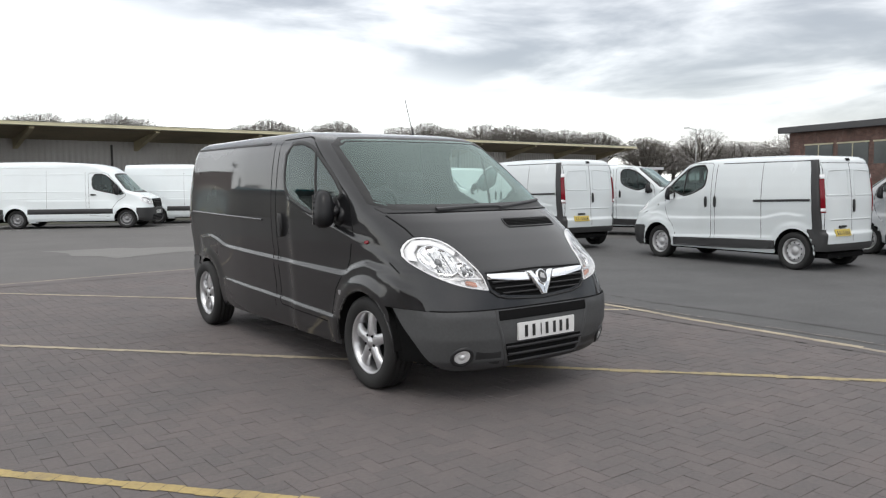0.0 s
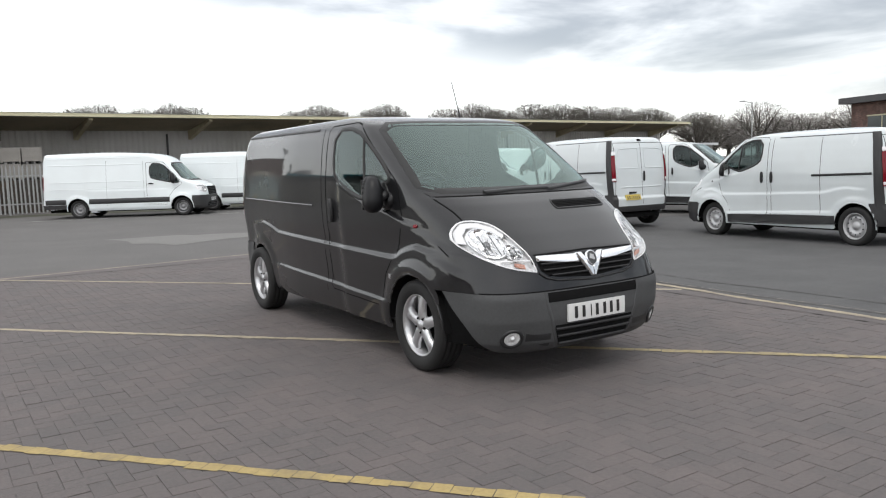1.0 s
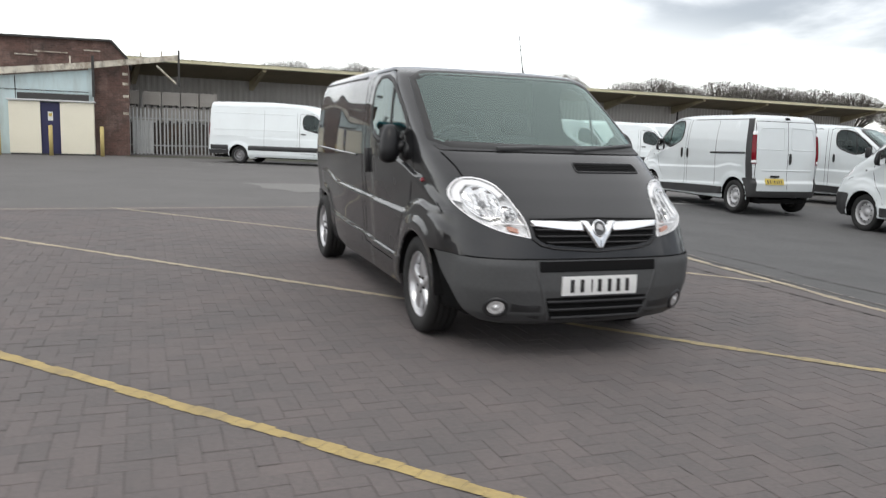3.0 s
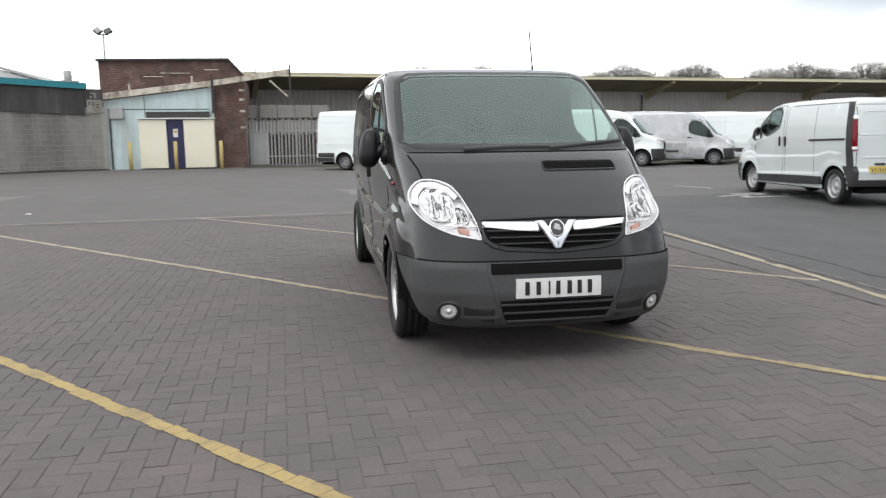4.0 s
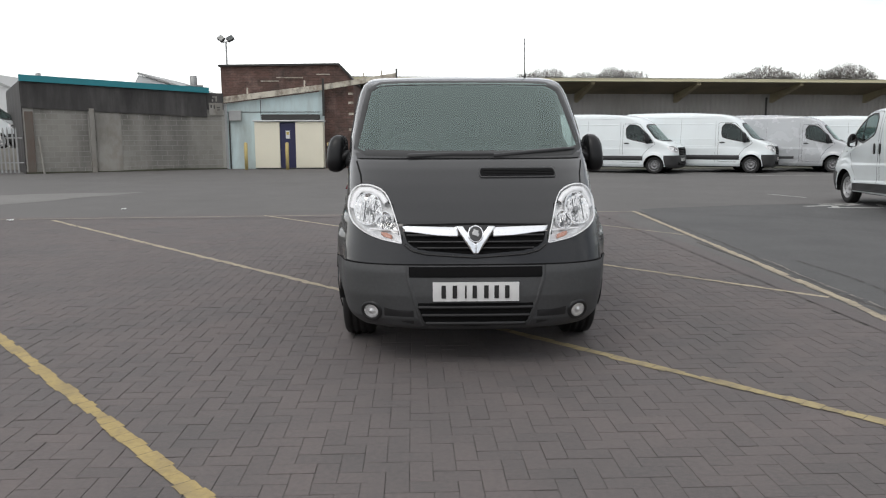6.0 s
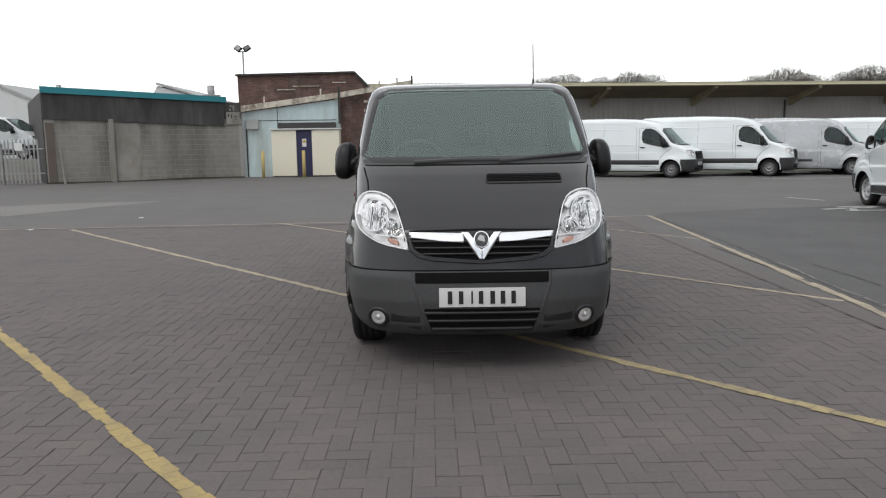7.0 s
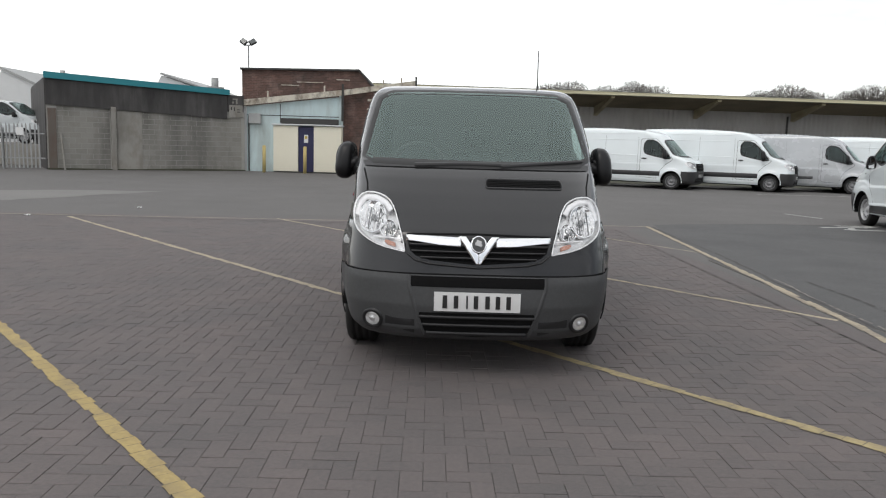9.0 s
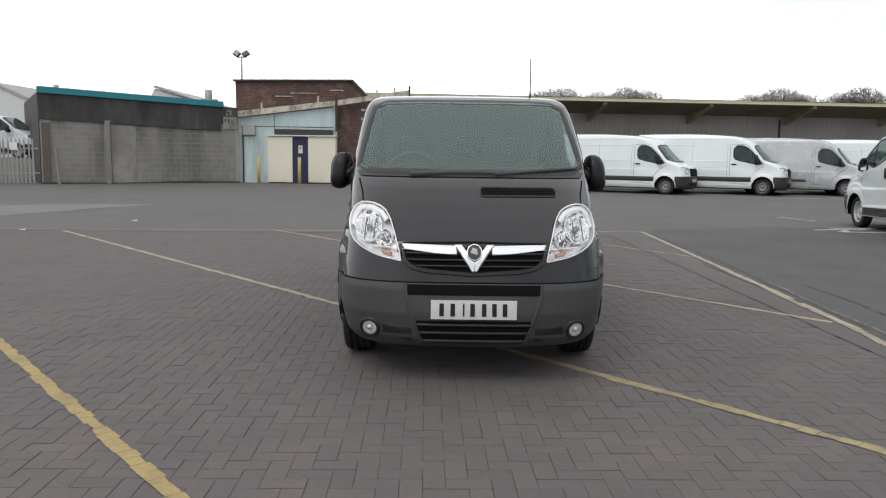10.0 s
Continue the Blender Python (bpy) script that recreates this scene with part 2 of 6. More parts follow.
def rodded(*a, **k):
    return rod(bmesh.new(), *a, **k)


def turned(profile, sides=40, bm=None, m=None):
    """A ring-shaped body turned round the x axis from (x, radius) pairs; closed where the radius is 0."""
    bm = bm or bmesh.new()
    rings = []
    for x, r in profile:
        if r <= 1e-6:
            rings.append([bm.verts.new((x, 0, 0))])
        else:
            rings.append([bm.verts.new((x, r * math.cos(t), r * math.sin(t))) for t in (2 * math.pi * k / sides for k in range(sides))])
    for a, b in zip(rings, rings[1:]):
        for k in range(sides):
            q = [a[k % len(a)], a[(k + 1) % len(a)], b[(k + 1) % len(b)], b[k % len(b)]]
            q = [v for i, v in enumerate(q) if v not in q[:i]]
            if len(q) > 2:
                bm.faces.new(q)
    if m is not None:
        for ring in rings:
            for v in ring:
                v.co = m @ v.co
    return bm


def sheet(bm, grid):
    """Quads over a grid of places; returns the vertices."""
    vs = [[bm.verts.new(p) for p in row] for row in grid]
    for a, b in zip(vs, vs[1:]):
        for k in range(len(a) - 1):
            bm.faces.new((a[k], a[k + 1], b[k + 1], b[k]))
    return vs


def span(poly, v):
    """The reach in u of a closed outline of (u, v) pairs at one v."""
    us = []
    for (a, b), (c, d) in zip(poly, poly[1:] + poly[:1]):
        if (b <= v < d) or (d <= v < b):
            us.append(a + (c - a) * (v - b) / (d - b))
    return (min(us), max(us)) if us else None


def patch(poly, at, off, rows=10, cols=12, thick=0.0):
    """A panel that fills the outline on a skin; at(u, v, off) gives the place. thick: its rim goes down by so much."""
    vs = [p[1] for p in poly]
    lo, hi = min(vs) + 1e-4, max(vs) - 1e-4
    grid = []
    for i in range(rows + 1):
        v = lo + (hi - lo) * (0.5 - 0.5 * math.cos(math.pi * i / rows))
        a, b = span(poly, v) or (0, 0)
        grid.append([at(a + (b - a) * j / cols, v, off) for j in range(cols + 1)])
    bm = bmesh.new()
    tops = sheet(bm, grid)
    if thick:
        rim = [(0, j) for j in range(cols + 1)] + [(i, cols) for i in range(1, rows + 1)] + [(rows, j) for j in range(cols - 1, -1, -1)] + [(i, 0) for i in range(rows - 1, 0, -1)]
        low = []
        for i, j in rim:
            v = lo + (hi - lo) * (0.5 - 0.5 * math.cos(math.pi * i / rows))
            a, b = span(poly, v) or (0, 0)
            low.append(bm.verts.new(at(a + (b - a) * j / cols, v, off - thick)))
        for k in range(len(rim)):
            i, j = rim[k]
            i2, j2 = rim[(k + 1) % len(rim)]
            bm.faces.new((tops[i][j], tops[i2][j2], low[(k + 1) % len(rim)], low[k]))
    return bm


def bead(points, at, width, height, closed=False, base=0.0):
    """A raised strip along a line of (u, v) pairs on a skin."""
    n = len(points)
    grid = []
    for k in range(n):
        if closed:
            p, q = points[k - 1], points[(k + 1) % n]
        else:
            p, q = points[max(0, k - 1)], points[min(n - 1, k + 1)]
        du, dv = q[0] - p[0], q[1] - p[1]
        s = math.hypot(du, dv) or 1.0
        nu, nv = -dv / s, du / s
        u, v = points[k]
        grid.append([at(u + nu * w * width, v + nv * w * width, base + h * height) for w, h in ((-0.5, 0), (-0.4, 1), (0.4, 1), (0.5, 0))])
    if closed:
        grid.append(grid[0])
    bm = bmesh.new()
    sheet(bm, grid)
    bmesh.ops.remove_doubles(bm, verts=bm.verts, dist=1e-6)
    return bm


def dense(points, step=0.04, closed=False):
    out = []
    for p, q in zip(points, points[1:] + (points[:1] if closed else [])):
        k = max(1, int(math.hypot(q[0] - p[0], q[1] - p[1]) / step))
        out += [(p[0] + (q[0] - p[0]) * i / k, p[1] + (q[1] - p[1]) * i / k) for i in range(k)]
    return out if closed else out + [points[-1]]


def rounded(points, times=2, closed=True):
    """Cuts the corners of an outline."""
    for _ in range(times):
        out = []
        pairs = list(zip(points, points[1:] + points[:1])) if closed else list(zip(points, points[1:]))
        for p, q in pairs:
            out += [(0.75 * p[0] + 0.25 * q[0], 0.75 * p[1] + 0.25 * q[1]), (0.25 * p[0] + 0.75 * q[0], 0.25 * p[1] + 0.75 * q[1])]
        points = out if closed else [points[0]] + out + [points[-1]]
    return points


def inside(poly, u, v):
    s = span(poly, v)
    return s is not None and s[0] < u < s[1]


def ease(a, b, v):
    k = min(1.0, max(0.0, (v - a) / (b - a)))
    return k * k * (3 - 2 * k)


def lie(x, y):
    """The yard falls gently towards the south-east, where water drains."""
    return -0.085 * ease(3.8, 8.5, x) * (1 - ease(5.0, 9.6, y))


def drape(bm, lift=0.0):
    """Cuts a flat sheet into cells where the yard falls and lays it on the ground."""
    for x in [3.8 + 0.8 * k for k in range(8)]:
        bmesh.ops.bisect_plane(bm, geom=bm.verts[:] + bm.edges[:] + bm.faces[:], plane_co=(x, 0, 0), plane_no=(1, 0, 0))
    for y in [5.0 + 0.6 * k for k in range(9)]:
        bmesh.ops.bisect_plane(bm, geom=bm.verts[:] + bm.edges[:] + bm.faces[:], plane_co=(0, y, 0), plane_no=(0, 1, 0))
    for v in bm.verts:
        v.co.z += lie(v.co.x, v.co.y) + lift
    return bm

# ---- the shape of van bodies ----
def lerp_table(tab, z):
    """Smooth reading of a table of (z, value) pairs."""
    if z <= tab[0][0]:
        return tab[0][1]
    if z >= tab[-1][0]:
        return tab[-1][1]
    if len(tab) > 30:
        f = (z - tab[0][0]) / (tab[-1][0] - tab[0][0]) * (len(tab) - 1)
        i = min(int(f), len(tab) - 2)
        return tab[i][1] + (tab[i + 1][1] - tab[i][1]) * (f - i)
    for (a, u), (b, v) in zip(tab, tab[1:]):
        if z <= b:
            return u + (v - u) * (z - a) / (b - a)
    return tab[-1][1]


def smooth_table(tab, reach):
    """The same table, finer and with its corners eased."""
    z0, z1 = tab[0][0], tab[-1][0]
    n = int((z1 - z0) / 0.01)
    out = []
    for i in range(n + 1):
        z = z0 + (z1 - z0) * i / n
        k = min(reach, z - z0, z1 - z)
        out.append((z, sum(lerp_table(tab, z + k * q) * (1 - abs(q)) for q in (-0.8, -0.6, -0.4, -0.2, 0, 0.2, 0.4, 0.6, 0.8)) / sum(1 - abs(q) for q in (-0.8, -0.6, -0.4, -0.2, 0, 0.2, 0.4, 0.6, 0.8))))
    return out


def smooth(a, b, v):
    k = min(1.0, max(0.0, (v - a) / (b - a)))
    return k * k * (3 - 2 * k)


class VanShape:
    """The outer skin of a van: level curves round the body, wider or narrower with height. Front is -y, origin under the front axle."""

    def __init__(self, front, width, depth, power, rear, taper, arches, arch_r, ledges, roof, rear_depth=0.16):
        self.front, self.width, self.depth, self.power, rear = (smooth_table(t, s) for t, s in ((front, 0.012), (width, 0.05), (depth, 0.06), (power, 0.06), (rear, 0.02)))
        self.rear, self.taper, self.arches, self.arch_r, self.ledges, self.roof, self.rear_depth = rear, taper, arches, arch_r, ledges, roof, rear_depth

    def extra(self, y, z):
        """Creases and wheel-arch flares on top of the plain side."""
        out = 0.0
        for curve, lift, soft in self.ledges:
            y0, y1 = curve[0][0], curve[-1][0]
            fade = smooth(y0 - 0.12, y0, y) * (1 - smooth(y1, y1 + 0.12, y))
            if fade > 0:
                zc = lerp_table(curve, y)
                out += lift * fade * (1 - smooth(zc - soft, zc + soft, z))
        for ya in self.arches:
            r = math.hypot(y - ya, z - 0.33)
            out += 0.022 * smooth(self.arch_r + 0.13, self.arch_r + 0.045, r) * (1 if z > 0.1 else 0)
        return out

    def narrow(self, y, z):
        return self.taper * smooth(1.5, -0.5, y) * smooth(0.7, 1.0, z)

    def side_x(self, y, z):
        yf, w, d, n = self.yf(z), self.w(z), lerp_table(self.depth, z), lerp_table(self.power, z)
        k = max(0.0, min(1.0, 1 - (y - yf) / d))
        x = w * max(0.0, 1 - k ** n) ** (1 / n)
        yr = self.yr(z)
        k = max(0.0, min(1.0, 1 - (yr - y) / self.rear_depth))
        x *= max(0.0, 1 - k ** 3.0) ** (1 / 3.0)
        x -= 0.045 * smooth(self.rear[-1][1] - 1.6, self.rear[-1][1], y) * (x / w) ** 2
        return max(0.0, x - self.narrow(y, z) * (x / w) ** 2 + self.extra(y, z) * (x / w) ** 6)

    def front_y(self, x, z):
        lo = self.yf(z)
        hi = lo + lerp_table(self.depth, z) + 0.6
        for _ in range(20):
            y = (lo + hi) / 2
            lo, hi = (y, hi) if self.side_x(y, z) < abs(x) else (lo, y)
        return (lo + hi) / 2

    def rear_y(self, x, z):
        hi = self.yr(z)
        lo = hi - self.rear_depth
        for _ in range(20):
            y = (lo + hi) / 2
            lo, hi = (lo, y) if self.side_x(y, z) < abs(x) else (y, hi)
        return (lo + hi) / 2

    def on(self, place, grow, off):
        """A place on the skin lifted off it; grow gives its neighbours."""
        p = Vector(place(0, 0))
        a, b = Vector(place(grow, 0)) - p, Vector(place(0, grow)) - p
        n = a.cross(b).normalized()
        out = Vector((p.x, p.y - 1.2, 0))
        if n.dot(out) < 0:
            n = -n
        return p + n * off

    def front_at(self, x, z, off=0.0):
        g = -0.004 if z > 1.8 else 0.004
        return self.on(lambda a, b: (x + a, self.front_y(x + a, z + b), z + b), g, off)

    def rear_at(self, x, z, off=0.0):
        return self.on(lambda a, b: (x + a, self.rear_y(x + a, z + b), z + b), 0.004, off)

    def side_at(self, s):
        return lambda y, z, off=0.0: self.on(lambda a, b: (s * self.side_x(y + a, z + b), y + a, z + b), 0.004, off)

    def yf(self, z):
        return lerp_table(self.front, z)

    def yr(self, z):
        return lerp_table(self.rear, z)

    def w(self, z):
        return lerp_table(self.width, z)


MID_VAN = VanShape(
    front=[(0.20, -0.74), (0.24, -0.86), (0.30, -0.905), (0.45, -0.93), (0.60, -0.92), (0.66, -0.905), (0.80, -0.87), (0.88, -0.835), (0.92, -0.785),
           (1.00, -0.685), (1.10, -0.55), (1.20, -0.405), (1.25, -0.315), (1.28, -0.245), (1.32, -0.17), (1.50, 0.11), (1.70, 0.42), (1.82, 0.61), (1.86, 0.74), (1.89, 0.90), (1.905, 1.08)],
    width=[(0.20, 0.78), (0.30, 0.82), (0.45, 0.838), (0.60, 0.842), (0.80, 0.862), (1.00, 0.888), (1.20, 0.895), (1.40, 0.885), (1.60, 0.862), (1.75, 0.835), (1.82, 0.810), (1.86, 0.785), (1.89, 0.745), (1.905, 0.69)],
    depth=[(0.2, 0.52), (0.45, 0.50), (0.6, 0.52), (0.78, 0.66), (0.9, 0.62), (1.05, 0.70), (1.2, 0.65), (1.32, 0.5), (1.6, 0.4), (1.82, 0.3), (1.905, 0.25)],
    power=[(0.2, 2.8), (0.45, 3.2), (0.6, 3.5), (0.8, 3.3), (0.95, 3.2), (1.1, 3.6), (1.3, 3.3), (1.6, 3.6), (1.82, 3.6), (1.905, 2.8)],
    rear=[(0.2, 3.64), (0.4, 3.71), (0.62, 3.73), (0.66, 3.69), (1.2, 3.67), (1.7, 3.61), (1.85, 3.56), (1.905, 3.47)],
    taper=0.045, arches=(0.0, 3.098), arch_r=0.375,
    ledges=[([(-0.46, 0.79), (-0.22, 0.885), (-0.02, 0.915), (0.14, 0.875), (0.27, 0.812), (0.40, 0.815), (1.36, 0.84), (2.52, 0.875), (2.75, 0.93), (2.95, 0.96), (3.2, 0.93)], 0.022, 0.016),
            ([(-0.42, 0.90), (-0.07, 1.03), (0.32, 1.14), (0.67, 1.22), (1.05, 1.36)], 0.016, 0.014),
            ([(0.45, 0.47), (1.36, 0.505), (2.60, 0.545)], 0.016, 0.010)],
    roof=(1.905, 0.045),
)

STRETCH = 1.06


def longer(y):
    """The black van is a little longer behind its front axle."""
    return y * STRETCH if y > 0 else y


def longer_line(points):
    return [(longer(y), z) for y, z in points]


def stretched(sh):
    """A copy of a body shape with all behind the front axle drawn out."""
    out = VanShape([(0, 0), (1, 0)], [(0, 0), (1, 0)], [(0, 0), (1, 0)], [(0, 0), (1, 0)], [(0, 0), (1, 0)], sh.taper, tuple(longer(y) for y in sh.arches), sh.arch_r,
                   [(longer_line(curve), lift, soft) for curve, lift, soft in sh.ledges], sh.roof, sh.rear_depth)
    out.width, out.depth, out.power = sh.width, sh.depth, sh.power
    out.front, out.rear = [[(z, longer(y)) for z, y in table] for table in (sh.front, sh.rear)]
    return out


# ---- vans ----
def van_skin(sh, spec):
    """The shell in its pieces: painted body, front and rear bumper, with the openings for glass and wheels left out."""
    ztop, crown = sh.roof
    step = spec.get("step", 0.0125)
    levels = [0.20 + (ztop - 0.20) * i / int((ztop - 0.2) / step) for i in range(int((ztop - 0.2) / step) + 1)]
    nf, ns, nr = spec.get("cols", (34, 84, 14))
    rows = []
    for z in levels:
        yf, d, n, yr, rd = sh.yf(z), lerp_table(sh.depth, z), lerp_table(sh.power, z), sh.yr(z), sh.rear_depth
        ys = []
        for j in range(nf):
            phi = math.pi / 2 * (j / nf) ** 1.35
            ys.append(yf + d * (1 - math.cos(phi) ** (2 / n)))
        ys += [yf + d + (yr - rd - yf - d) * j / ns for j in range(ns)]
        for j in range(nr + 1):
            phi = math.pi / 2 * (1 - (1 - j / nr) ** 1.35)
            ys.append(yr - rd * (1 - (1 - math.cos(phi) ** 2) ** (1 / 3)))
        rows.append([(sh.side_x(y, z), y, z) for y in ys])
    ym = 0.5 * (rows[-1][0][1] + rows[-1][-1][1])
    for s in (0.97, 0.92, 0.84, 0.7, 0.5, 0.25, 0.001):
        rows.append([(x * s, ym + (y - ym) * s, ztop + crown * (1 - s ** 2.2)) for x, y, z in rows[len(levels) - 1]])
    holes = spec["holes"]
    bms = {k: bmesh.new() for k in ("body", "front_bumper", "rear_bumper")}
    top_front, top_rear = spec["bumper_z"]
    fa, ra = sh.arches[0] - sh.arch_r * 0.9, sh.arches[1] + sh.arch_r * 0.74
    cache = {}

    def vert(kind, i, j, s):
        key = (kind, i, j, s if rows[i][j][0] > 1e-4 else 0)
        if key not in cache:
            x, y, z = rows[i][j]
            if kind != "body":
                x, y = x * 1.004 + (0.002 if x > 0.05 else 0), y + (-0.007 if kind == "front_bumper" else 0.012)
            cache[key] = bms[kind].verts.new((s * x, y, z))
        return cache[key]

    for i in range(len(rows) - 1):
        for j in range(len(rows[0]) - 1):
            q = (rows[i][j], rows[i][j + 1], rows[i + 1][j + 1], rows[i + 1][j])
            x, y, z = (sum(p[k] for p in q) / 4 for k in range(3))
            if i < len(levels) - 1:
                if any(math.hypot(y - ya, z - 0.335) < sh.arch_r for ya in sh.arches) and x > 0.6:
                    continue
                if any(inside(h, y if where == "side" else x, z) and (x > 0.55 if where == "side" else y < 1.2) for where, h in holes):
                    continue
            kind = "body"
            if y < fa and z < top_front:
                kind = "front_bumper"
            elif y > ra and z < (top_rear if x > 0.70 or not spec.get("pillar") else 0.47):
                kind = "rear_bumper"
            if (kind == "rear_bumper" and z < 0.34) or (-0.80 < y < 3.0 and z < 0.2 + 0.065 * smooth(-0.80, -0.42, y)):
                continue
            for s in (1, -1):
                vs = [vert(kind, i, j, s), vert(kind, i, j + 1, s), vert(kind, i + 1, j + 1, s), vert(kind, i + 1, j, s)]
                vs = [v for k, v in enumerate(vs) if v not in vs[:k]]
                if len(vs) > 2:
                    try:
                        bms[kind].faces.new(vs)
                    except ValueError:
                        pass
    return bms


def mirrored(poly):
    return [(-u, v) for u, v in poly]


def make_wheel(van, at, side, style, r=0.335):
    """A wheel with its tyre, seen from outside along side * x."""
    rim_r = r * 0.655
    wheel = put("wheel", mesh_of("wheel", turned([(-0.09, rim_r), (-0.085, rim_r - 0.012), (0.02, rim_r - 0.02), (0.075, rim_r - 0.008), (0.088, rim_r + 0.006), (0.082, rim_r + 0.012), (0.06, rim_r + 0.004), (-0.09, rim_r)]), style, True), van, pose(*at) @ (pose(0, 0, 0) if side > 0 else pose(0, 0, 0, 0, 0, 180)))
    tw = 0.105
    tyre = [(tw * 0.75, rim_r + 0.002), (tw * 0.96, rim_r + 0.02), (tw * 1.04, (rim_r + r) / 2 + 0.012), (tw * 0.98, r - 0.025), (tw * 0.86, r - 0.006), (tw * 0.62, r)]
    for k in range(3):
        c = tw * (0.42 - 0.42 * k)
        tyre += [(c + 0.012, r), (c + 0.006, r - 0.009), (c - 0.006, r - 0.009), (c - 0.012, r)]
    tyre += [(-tw * 0.62, r), (-tw * 0.86, r - 0.006), (-tw * 0.98, r - 0.025), (-tw * 1.04, (rim_r + r) / 2), (-tw * 0.96, rim_r + 0.02), (-tw * 0.75, rim_r)]
    part("tyre", turned(tyre, 48), RUBBER, wheel, "black rubber tyre", True)
    part("brake_disc", turned([(0.0, 0.0), (0.0, 0.14), (-0.02, 0.14), (-0.02, 0.0)], 32), DARK_VOID, wheel, "dark brake disc behind the wheel", True)
    if style is ALLOY:
        for k in range(5):
            bm = bmesh.new()
            # a broad spoke that narrows in the middle and spreads at the rim
            ring = [(0.020, 0.030), (0.060, 0.043), (0.085, 0.038), (0.120, 0.035), (0.155, 0.037), (0.185, 0.046), (rim_r - 0.004, 0.062)]
            grid = []
            for rr, hw in ring:
                xo = 0.060 + 0.012 * math.sin(rr / rim_r * math.pi) - 0.006 * (rr / rim_r)
                grid.append([Vector((xo - 0.034, -hw * 1.05, rr)), Vector((xo - 0.006, -hw, rr)), Vector((xo + 0.004, -hw * 0.6, rr)), Vector((xo + 0.006, 0, rr)), Vector((xo + 0.004, hw * 0.6, rr)), Vector((xo - 0.006, hw, rr)), Vector((xo - 0.034, hw * 1.05, rr))])
            sheet(bm, grid)
            turn = Matrix.Rotation(2 * math.pi * k / 5, 4, "X")
            for v in bm.verts:
                v.co = turn @ v.co
            part("spoke", bm, ALLOY, wheel, "", True)
            bolt = turned([(0.050, 0.0), (0.072, 0.0), (0.072, 0.009), (0.050, 0.010)][1:], 8)
            for v in bolt.verts:
                v.co = Matrix.Rotation(2 * math.pi * (k + 0.5) / 5, 4, "X") @ (v.co + Vector((0.004, 0, 0.056)))
            part("wheel_bolt", bolt, DARK_VOID, wheel, "dark wheel bolt")
        part("hub_cap", turned([(0.030, 0.046), (0.062, 0.045), (0.072, 0.038), (0.075, 0.032), (0.082, 0.028), (0.083, 0.0)], 28), ALLOY, wheel, "round alloy hub cap", True)
    else:
        part("wheel_disc", turned([(-0.02, rim_r - 0.015), (0.02, rim_r - 0.03), (0.055, 0.155), (0.060, 0.130), (0.045, 0.105), (0.030, 0.085), (0.038, 0.060), (0.062, 0.050), (0.066, 0.0)], 36), style, wheel, "pressed steel wheel disc", True)
        for k in range(10):
            bm = turned([(0.060, 0.0), (0.060, 0.014)], 10)
            for v in bm.verts:
                v.co = Matrix.Rotation(2 * math.pi * k / 10, 4, "X") @ (v.co + Vector((0.0015, 0, 0.142)))
            part("wheel_slot", bm, DARK_VOID, wheel, "dark hole in the wheel disc")
    return wheel


def plate_with_bars(van, at, ground, width, rear):
    """A number plate with plain bars in place of its characters; at gives places on the skin."""
    w, h = width / 2, 0.0555
    plate = part("number_plate", patch([(-w, -h), (w, -h), (w, h), (-w, h)], at, 0.016, 2, 6, 0.014), ground, van, "yellow number plate with dark bars" if rear else "white number plate with dark bars")
    xs = [-0.195, -0.128, -0.062, -0.008, 0.062, 0.124, 0.188]
    for k, x in enumerate(xs):
        hw = 0.005 if k == 2 else 0.0135
        s = width / 0.52
        part("character_bar", patch([((x - hw) * s, -0.037), ((x + hw) * s, -0.037), ((x + hw) * s, 0.037), ((x - hw) * s, 0.037)], at, 0.0185, 2, 1), PLATE_BAR, plate)
    return plate


def corner_at(sh, at):
    """Places on the rear corner by their distance from the rear end."""
    return lambda u, z, off=0.0: at(sh.yr(z) - u, z, off)


